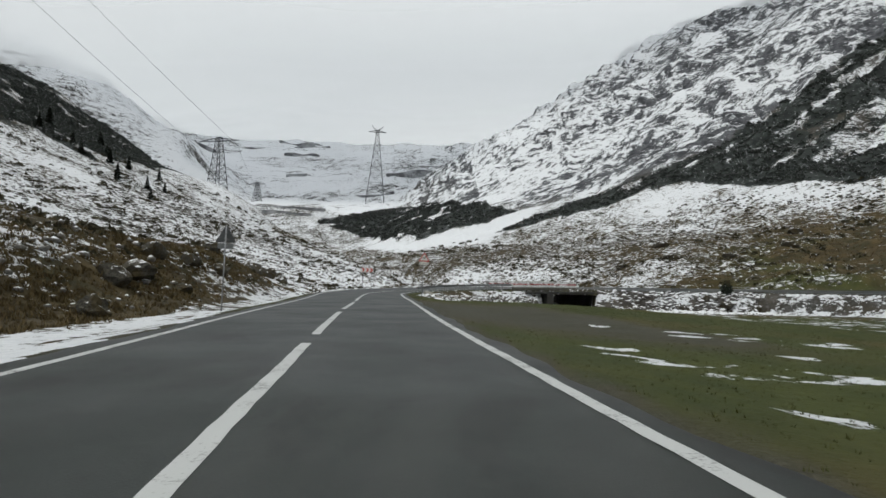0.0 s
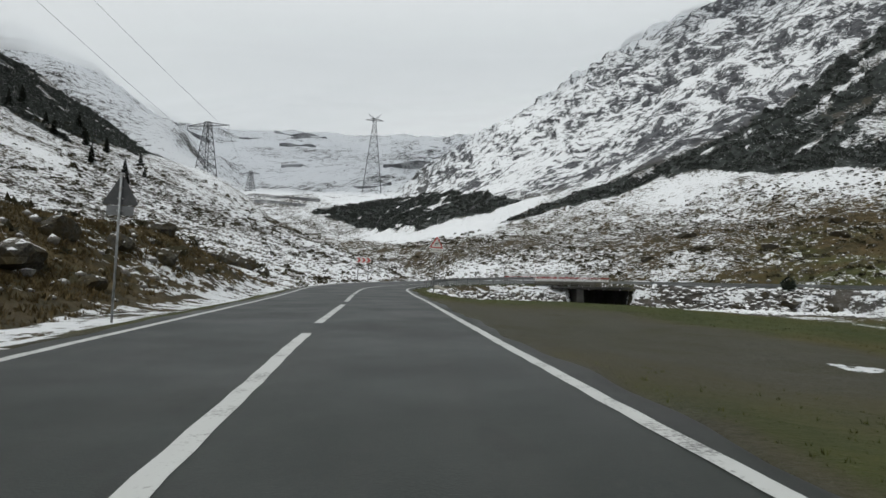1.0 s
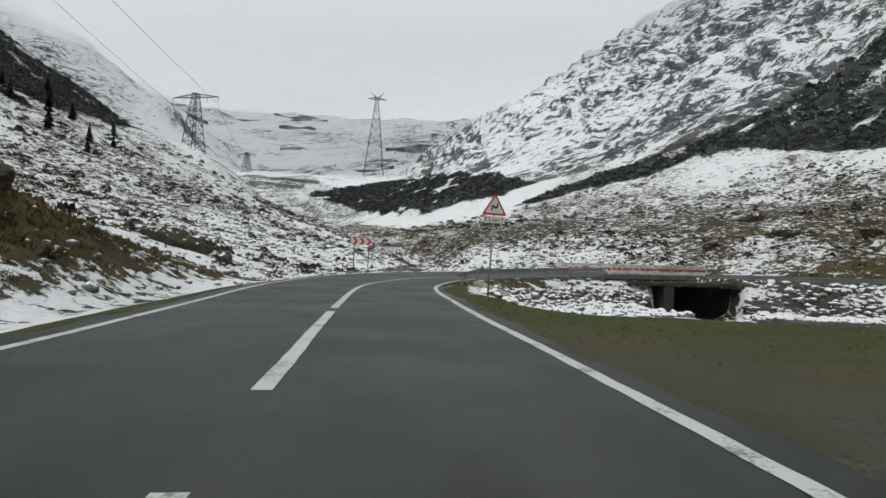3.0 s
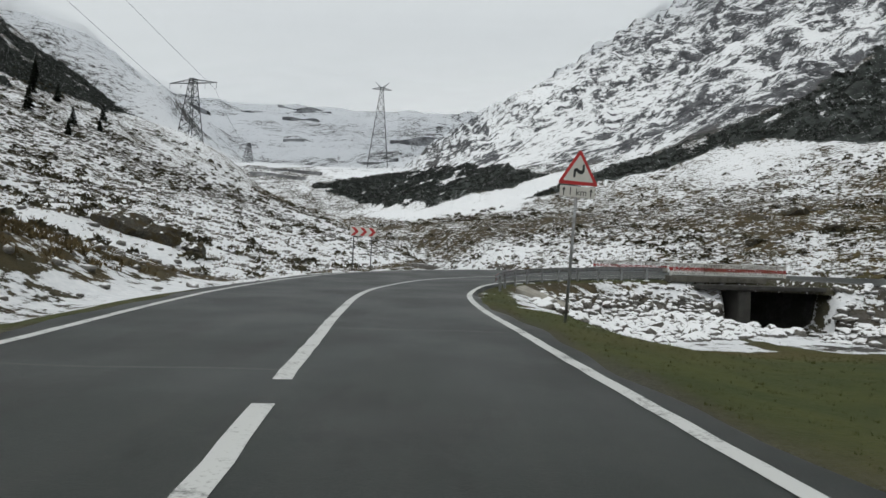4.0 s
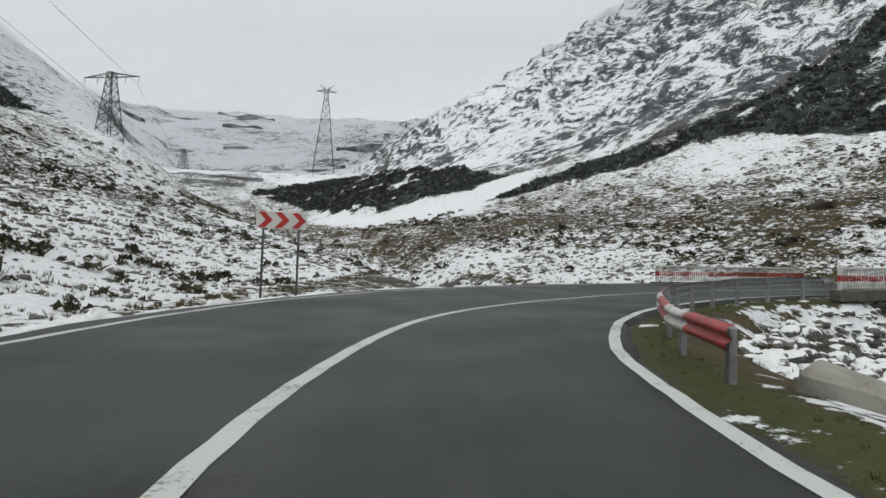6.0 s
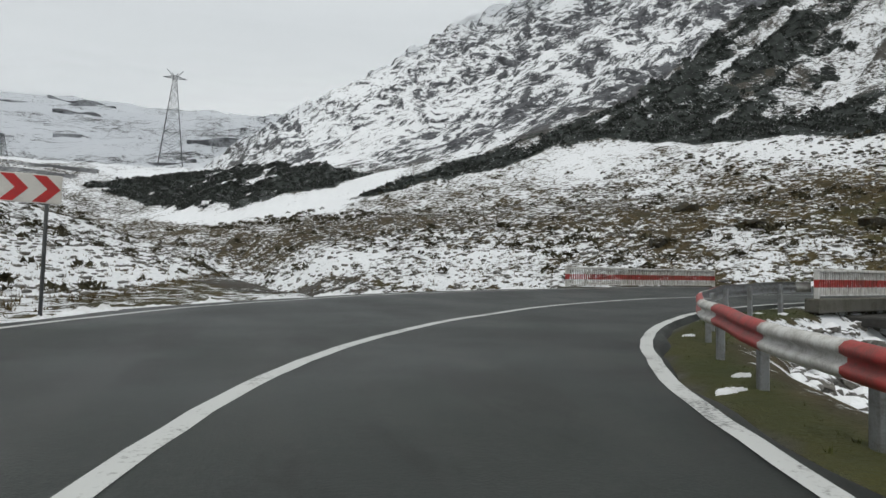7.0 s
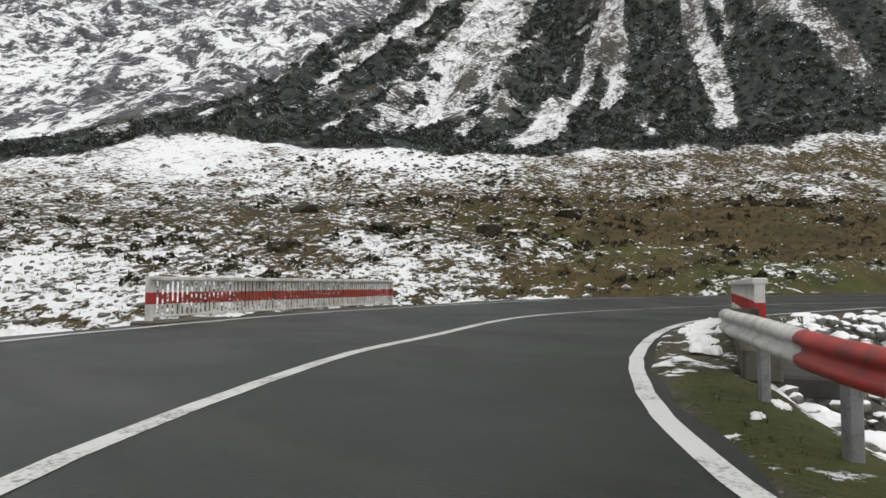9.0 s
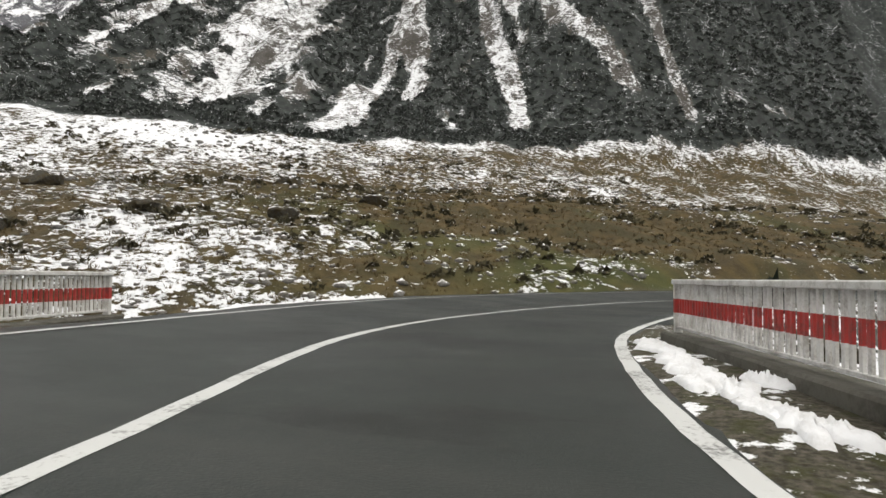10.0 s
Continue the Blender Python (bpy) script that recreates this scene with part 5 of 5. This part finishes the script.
# ---------------------------------------------------------------- spruces on the spur
def spruce(h):
    """A narrow tapered tree: trunk, limbs and tiers of needle sprays."""
    t = thing("spruce", (0, 0, 0), "small dark spruce on the snowy western slope", "tree", "spruces")
    bm = bmesh.new()
    bmesh.ops.create_cone(bm, cap_ends=True, segments=7, radius1=0.14, radius2=0.02, depth=h, matrix=Matrix.Translation((0, 0, h / 2)))
    part("trunk", bm, M_BARK, t)
    bm = bmesh.new()
    n = 150
    for i in range(n):
        k = (i + 0.5) / n
        z = h * (0.08 + 0.9 * k)
        r = h * 0.30 * (1 - k) ** 0.85 * RNG.uniform(0.55, 1.15) + 0.08
        g = i * 2.4 + RNG.uniform(-0.4, 0.4)
        tip = Vector((math.cos(g) * r, math.sin(g) * r, z - 0.28 * r))
        root = Vector((0, 0, z))
        side_v = Vector((-math.sin(g), math.cos(g), 0)) * (0.12 + 0.22 * r)
        mid = root.lerp(tip, 0.6)
        v = [bm.verts.new(p) for p in (root, mid + side_v, tip, mid - side_v, mid + Vector((0, 0, -0.18)))]
        bm.faces.new((v[0], v[1], v[4]))
        bm.faces.new((v[1], v[2], v[4]))
        bm.faces.new((v[2], v[3], v[4]))
        bm.faces.new((v[3], v[0], v[4]))
    part("crown", bm, M_SPRUCE, t, "dark green needles with a little snow")
    return t


first = spruce(7.0)
spots = [(-78.5, 153.5, 0.66), (-74, 160, 0.55), (-86.6, 176, 0.6), (-91, 174, 0.68), (-95.4, 167.3, 0.62), (-72, 166, 0.42), (-107.6, 168.4, 0.7), (-101, 173, 0.58),
         (-67, 146.5, 0.45), (-84, 190, 0.6), (-112, 180, 0.72), (-98, 186, 0.55), (-118, 190, 0.8), (-110, 205, 0.8)]
for i, (x, y, k) in enumerate(spots):
    m = pose(x, y, float(ground_z(x, y)[0]) - 0.15, 0, 0, i * 77) @ Matrix.Diagonal((k, k, k, 1))
    if i == 0:
        first.matrix_basis = m
    else:
        o = copy_thing(first, pose(x, y, float(ground_z(x, y)[0]) - 0.15, 0, 0, i * 77))
        o.scale = (k, k, k)


# ---------------------------------------------------------------- boulders
def boulder(x, y, r, flat, turn, label):
    bm = bmesh.new()
    bmesh.ops.create_icosphere(bm, subdivisions=3, radius=r)
    for v in bm.verts:
        n = noise.fractal(v.co * (1.1 / r) + Vector((x, y, turn)), 1.0, 2.0, 4)
        v.co *= 1 + 0.42 * n
        v.co.z *= flat
    for _ in range(5):
        d = Vector((RNG.normal(), RNG.normal(), RNG.normal())).normalized()
        lim = r * RNG.uniform(0.55, 0.75)
        for v in bm.verts:
            e = v.co.dot(d) - lim
            if e > 0:
                v.co -= d * e
    o = part("boulder", bm, M_BOULDER)
    o.matrix_basis = pose(x, y, float(ground_z(x, y)[0]) + r * flat * 0.25, 0, 0, turn)
    tagged(o, label, "boulder", "boulders")


for x, y, r, fl, tn in ((-14.5, 12.5, 1.5, 0.7, 20), (-16.5, 18, 1.3, 0.65, 70), (-13.2, 20.5, 0.8, 0.7, 130), (-15.6, 27, 1.0, 0.7, 10), (-17.5, 36, 1.0, 0.6, 60),
                        (-15.0, 42, 0.9, 0.6, 100), (-19, 50, 1.2, 0.6, 150), (-22, 58, 1.1, 0.6, 30), (-14.2, 33, 0.6, 0.7, 80), (-21.3, 77.5, 1.5, 0.6, 40), (-23.1, 76.5, 1.8, 0.6, 110), (-25.5, 80.5, 1.6, 0.6, 10), (-19.2, 78.5, 0.9, 0.6, 75), (-16.4, 39.5, 0.8, 0.65, 15),
                        (-29.5, 67.0, 1.6, 0.6, 50), (-16.2, 31.0, 1.3, 0.6, 140)):
    boulder(x, y, r, fl, tn, "mossy dark boulder in the brown western bank")
for x, y, r, fl, tn in ((44, 112, 1.5, 0.5, 40), (52, 106, 1.2, 0.6, 10), (36, 116, 1.3, 0.6, 75), (61, 103, 1.4, 0.5, 120), (70, 118, 1.8, 0.5, 160), (47, 126, 1.7, 0.5, 15),
                        (9, 92, 1.2, 0.5, 60), (2.5, 97, 1.4, 0.5, 110)):
    boulder(x, y, r, fl, tn, "weathered grey boulder among heath and snow")


for x, y, r, fl, tn in ((31.1, 72.4, 0.8, 0.6, 20), (34.3, 73.0, 0.6, 0.7, 95), (36.2, 71.9, 0.9, 0.55, 140), (39.6, 70.3, 0.8, 0.6, 60)):
    boulder(x, y, r, fl, tn, "dark boulder on the snowy far bank of the stream")


# ---------------------------------------------------------------- a culvert beyond the bridge
def culvert():
    t = thing("culvert", pose(39.0, 72.7, 0.35, 0, 0, -20), "small dark concrete culvert head under the road", "culvert")
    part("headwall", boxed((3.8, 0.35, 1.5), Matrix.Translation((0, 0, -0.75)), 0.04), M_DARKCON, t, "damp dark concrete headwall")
    part("coping", boxed((4.0, 0.45, 0.12), Matrix.Translation((0, 0, 0.05)), 0.03), M_KERB, t, "mossy concrete coping")
    g = thing("short_railing", pose(39.0, 72.7, 0.46, 0, 0, -20), "short grey steel railing over the culvert", "railing")
    for z in (0.30, 0.55):
        bm = bmesh.new()
        bar(bm, (-1.7, 0, z), (1.7, 0, z), 0.07, 0, 8)
        part("rail", bm, M_ZINC, g, "", True)
    for x in (-1.65, 0.0, 1.65):
        bm = bmesh.new()
        bar(bm, (x, 0, -0.03), (x, 0, 0.6), 0.08, 0, 8)
        part("post", bm, M_ZINC, g, "", True)


def shrub(x, y, r):
    bm = bmesh.new()
    for _ in range(420):
        d = Vector((RNG.normal(), RNG.normal(), RNG.normal())).normalized() * r * RNG.uniform(0.35, 1.0)
        d.z = abs(d.z) * 1.5
        u, w = (Vector((RNG.normal(), RNG.normal(), RNG.normal() + 0.3)) * 0.11 for _ in range(2))
        bm.faces.new([bm.verts.new(p) for p in (d - u, d + u, d + w * 1.6)])
    for _ in range(9):
        tip = Vector((RNG.normal() * 0.4 * r, RNG.normal() * 0.4 * r, r * RNG.uniform(0.7, 1.3)))
        bar(bm, (0, 0, -0.1), tip, 0.03)
    o = part("shrub", bm, M_SPRUCE)
    o.matrix_basis = pose(x, y, float(ground_z(x, y)[0]))
    tagged(o, "dark leafy shrub beside the culvert", "shrub")


culvert()
shrub(36.8, 73.2, 0.8)


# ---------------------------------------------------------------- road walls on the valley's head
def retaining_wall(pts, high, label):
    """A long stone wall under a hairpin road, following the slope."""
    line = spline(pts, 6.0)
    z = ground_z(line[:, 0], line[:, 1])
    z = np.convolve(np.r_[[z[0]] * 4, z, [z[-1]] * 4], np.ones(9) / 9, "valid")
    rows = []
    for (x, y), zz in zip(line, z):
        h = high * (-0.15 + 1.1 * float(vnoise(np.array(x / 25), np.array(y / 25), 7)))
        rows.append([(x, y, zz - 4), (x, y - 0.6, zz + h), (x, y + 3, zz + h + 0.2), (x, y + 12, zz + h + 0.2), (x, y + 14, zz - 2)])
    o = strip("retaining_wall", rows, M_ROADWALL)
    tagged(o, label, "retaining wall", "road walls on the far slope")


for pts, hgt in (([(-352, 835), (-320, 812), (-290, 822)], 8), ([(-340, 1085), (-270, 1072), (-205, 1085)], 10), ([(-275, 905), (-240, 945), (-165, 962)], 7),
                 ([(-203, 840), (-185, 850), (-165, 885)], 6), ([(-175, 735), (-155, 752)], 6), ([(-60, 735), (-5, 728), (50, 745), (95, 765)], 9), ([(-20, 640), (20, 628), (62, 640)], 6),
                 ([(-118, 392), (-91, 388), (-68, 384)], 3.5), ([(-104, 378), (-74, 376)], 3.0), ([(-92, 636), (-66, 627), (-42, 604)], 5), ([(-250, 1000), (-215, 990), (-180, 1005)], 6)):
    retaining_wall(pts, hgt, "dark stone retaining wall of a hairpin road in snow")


# ---------------------------------------------------------------- low cloud over the peaks
def cloud_layer(z, seed):
    xs, ys = np.arange(-2600, 2601, 200.0), np.arange(-900, 3301, 200.0)
    gx_, gy_ = (v.ravel() for v in np.meshgrid(xs, ys))
    o = grid_mesh("cloud_layer", xs, ys, z + 22 * fbm(gx_ / 420, gy_ / 420, seed, 3) + 36 * smooth01(gy_, 650, 950) - 55 * smooth01(-gx_, 120, 420), {}, M_CLOUD)
    tagged(o, "thin layer of grey low cloud over the peaks", "cloud", "low clouds", "stuff")


for i, z in enumerate((203, 222, 243, 268, 298, 335)):
    cloud_layer(z, 300 + i)


# ---------------------------------------------------------------- stones that face the stream bank
def riprap():
    t = thing("stone_embankment", (6, 66, -1), "snow-covered stone embankment below the guard rail", "embankment")
    shapes = rock_shapes(12, 0.75, 2)
    meshes = []
    for v, f in shapes:
        me = bpy.data.meshes.new("stone")
        me.from_pydata([tuple(p) for p in v], [], [tuple(int(k) for k in p) for p in f])
        me.materials.append(M_BURIED)
        meshes.append(me)
    x, y = RNG.uniform(-3, 19, 16000), RNG.uniform(53, 77, 16000)
    z, ds, q, a, toe, side, out, run = terrain(x, y)
    lim = 3.0 + 8.0 * smooth01(run, RUN_BEND - 3, RUN_BEND + 10)
    ok = np.where((side < 0) & (out > np.where(x > 8.5, 1.6, 1.9)) & (out < lim) & (run > RUN_BEND - 2) & (x < 15.2) & (z > -3.1))[0]
    taken = []
    for i in ok:
        r = (0.16 + 0.30 * RNG.uniform(0, 1) ** 2) * (0.5 + 0.5 * float(smooth01(np.array(out[i]), 1.2, 2.8)))
        if all((x[i] - p) ** 2 + (y[i] - w) ** 2 > (0.66 * (r + s)) ** 2 for p, w, s in taken):
            taken.append((x[i], y[i], r))
            if len(taken) > 300:
                continue
            o = new("stone", meshes[len(taken) % len(meshes)])
            o.parent = t
            o.matrix_basis = Matrix.Translation((x[i] - 6, y[i] - 66, z[i] + 1 + r * 0.10)) @ pose(0, 0, 0, RNG.uniform(-30, 30), RNG.uniform(-30, 30), RNG.uniform(0, 360)) \
                @ Matrix.Diagonal((r * RNG.uniform(0.9, 1.6), r, r * RNG.uniform(0.6, 1.0), 1))
    # a long pale slab near the top
    slab = boxed((2.3, 0.55, 0.34), Matrix.Identity(4), 0.08)
    bmesh.ops.subdivide_edges(slab, edges=list(slab.edges), cuts=3, use_grid_fill=True)
    for v in slab.verts:
        v.co += 0.07 * noise.noise_vector(v.co * 2.3)
    sz = float(ground_z(0.75, 59.0)[0])
    part("slab", slab, M_SLAB, t, "long pale stone slab").matrix_basis = Matrix.Translation((0.75 - 6, 59.0 - 66, sz + 1.12)) @ pose(0, 0, 0, 6, 14, -48)
    # the many that are left over
    rest = np.array(taken[300:])
    if len(rest):
        scatter("embankment_stones", shapes, rest[:, 0], rest[:, 1], ground_z(rest[:, 0], rest[:, 1]) + 0.02, rest[:, 2] * 1.15, M_BURIED,
                "snow-covered stones between the larger ones of the embankment", "stones", stretch=0.8)
    # the far bank of the stream is faced the same way
    x, y = RNG.uniform(18, 40, 2600), RNG.uniform(60, 78, 2600)
    z, ds, q, a, toe, side, out, run = terrain(x, y)
    ok = (side < 0) & (out > 1.0) & (out < 9) & (ds > 1.5)
    scatter("far_bank_stones", shapes, x[ok], y[ok], z[ok] + 0.02, 0.16 + 0.3 * RNG.uniform(0, 1, ok.sum()) ** 2, M_BURIED, "snowy stones facing the far bank of the stream", "stones", stretch=0.8)
    return taken


riprap()


# ---------------------------------------------------------------- heaps of snow on the verge
def snow_patch(x, y, lx, ly, h, turn):
    """A thin, torn sheet of snow, lumpy in the middle."""
    bm = bmesh.new()
    rings, spokes, rows = 7, 30, []
    for j in range(rings + 1):
        row = []
        for i in range(spokes):
            g = 2 * math.pi * i / spokes
            d = Vector((math.cos(g), math.sin(g), 0))
            rim = 0.9 + 0.5 * noise.fractal(d * 1.3 + Vector((x * 3.1, y * 1.7, 0)), 0.6, 2.0, 5)
            u = j / rings
            p = d * max(0.25, rim) * u
            n = noise.fractal(Vector((p.x * 6.0 + x * 7, p.y * 6.0 * ly / lx + y * 5, 0)), 0.5, 2.0, 4)
            z = h * ((1 - u ** 3) * (0.55 + 1.1 * n) + 0.25 * (1 - u ** 6)) if j < rings else -0.06
            row.append(bm.verts.new((p.x * lx, p.y * ly, z)))
        rows.append(row)
    for j in range(rings):
        for i in range(spokes):
            k = (i + 1) % spokes
            bm.faces.new((rows[j][i], rows[j + 1][i], rows[j + 1][k], rows[j][k]))
    bmesh.ops.remove_doubles(bm, verts=list(bm.verts), dist=1e-5)
    o = part("snow_patch", bm, M_SNOW, None, "", True)
    zs = float(ground_z([x, x + 0.3 * lx, x - 0.3 * lx], [y, y, y]).mean())
    if 11 < x < 22 and y < 78:
        zs = road_height((x, y)) + 0.03
    o.matrix_basis = pose(x, y, zs + 0.01, 0, 0, turn)
    tagged(o, "thin torn patch of old snow on the verge", "snow", "snow patches")


heaps = [(18.3, 76.6, 0.5, 0.2, 0.08), (17.4, 76.42, 0.55, 0.22, 0.09), (16.3, 76.2, 0.6, 0.22, 0.11), (15.5, 76.02, 0.5, 0.2, 0.10), (14.8, 75.98, 0.45, 0.16, 0.08), (14.6, 75.74, 0.45, 0.17, 0.10),
         (15.0, 75.45, 0.32, 0.14, 0.13), (13.9, 75.6, 0.4, 0.14, 0.07), (13.5, 75.42, 0.42, 0.15, 0.10), (13.3, 75.22, 0.35, 0.12, 0.09), (12.3, 75.0, 0.35, 0.12, 0.08), (12.1, 74.78, 0.25, 0.1, 0.06),
         (9.1, 73.35, 0.22, 0.06, 0.03), (8.35, 73.36, 0.16, 0.05, 0.03), (6.37, 72.2, 0.14, 0.05, 0.03), (6.3, 71.35, 0.3, 0.1, 0.04), (3.4, 69.5, 0.14, 0.05, 0.03), (1.4, 66.1, 0.16, 0.06, 0.03), (0.7, 65.45, 0.2, 0.06, 0.03)]
for i, (x, y, lx, ly, h) in enumerate(heaps):
    snow_patch(x, y, lx * 1.2, ly * 1.25, h * 0.55, 16 + 9 * math.sin(i * 2.3))
for i in range(40):
    # a line of snow lumps along the outer edge
    k = int(np.argmin(np.abs(C_RUN - (RUN_BEND + 2 + i * 1.15))))
    p = road_point(k, W_LEFT[k] + 0.85 + 0.2 * math.sin(i * 1.7))
    snow_patch(p[0], p[1], 0.75 + 0.3 * math.sin(i * 2.9), 0.28 + 0.1 * math.sin(i * 5.3), 0.08 + 0.04 * math.sin(i * 4.1), math.degrees(math.atan2(*(C_LEFT[k][::-1]))) + 90)
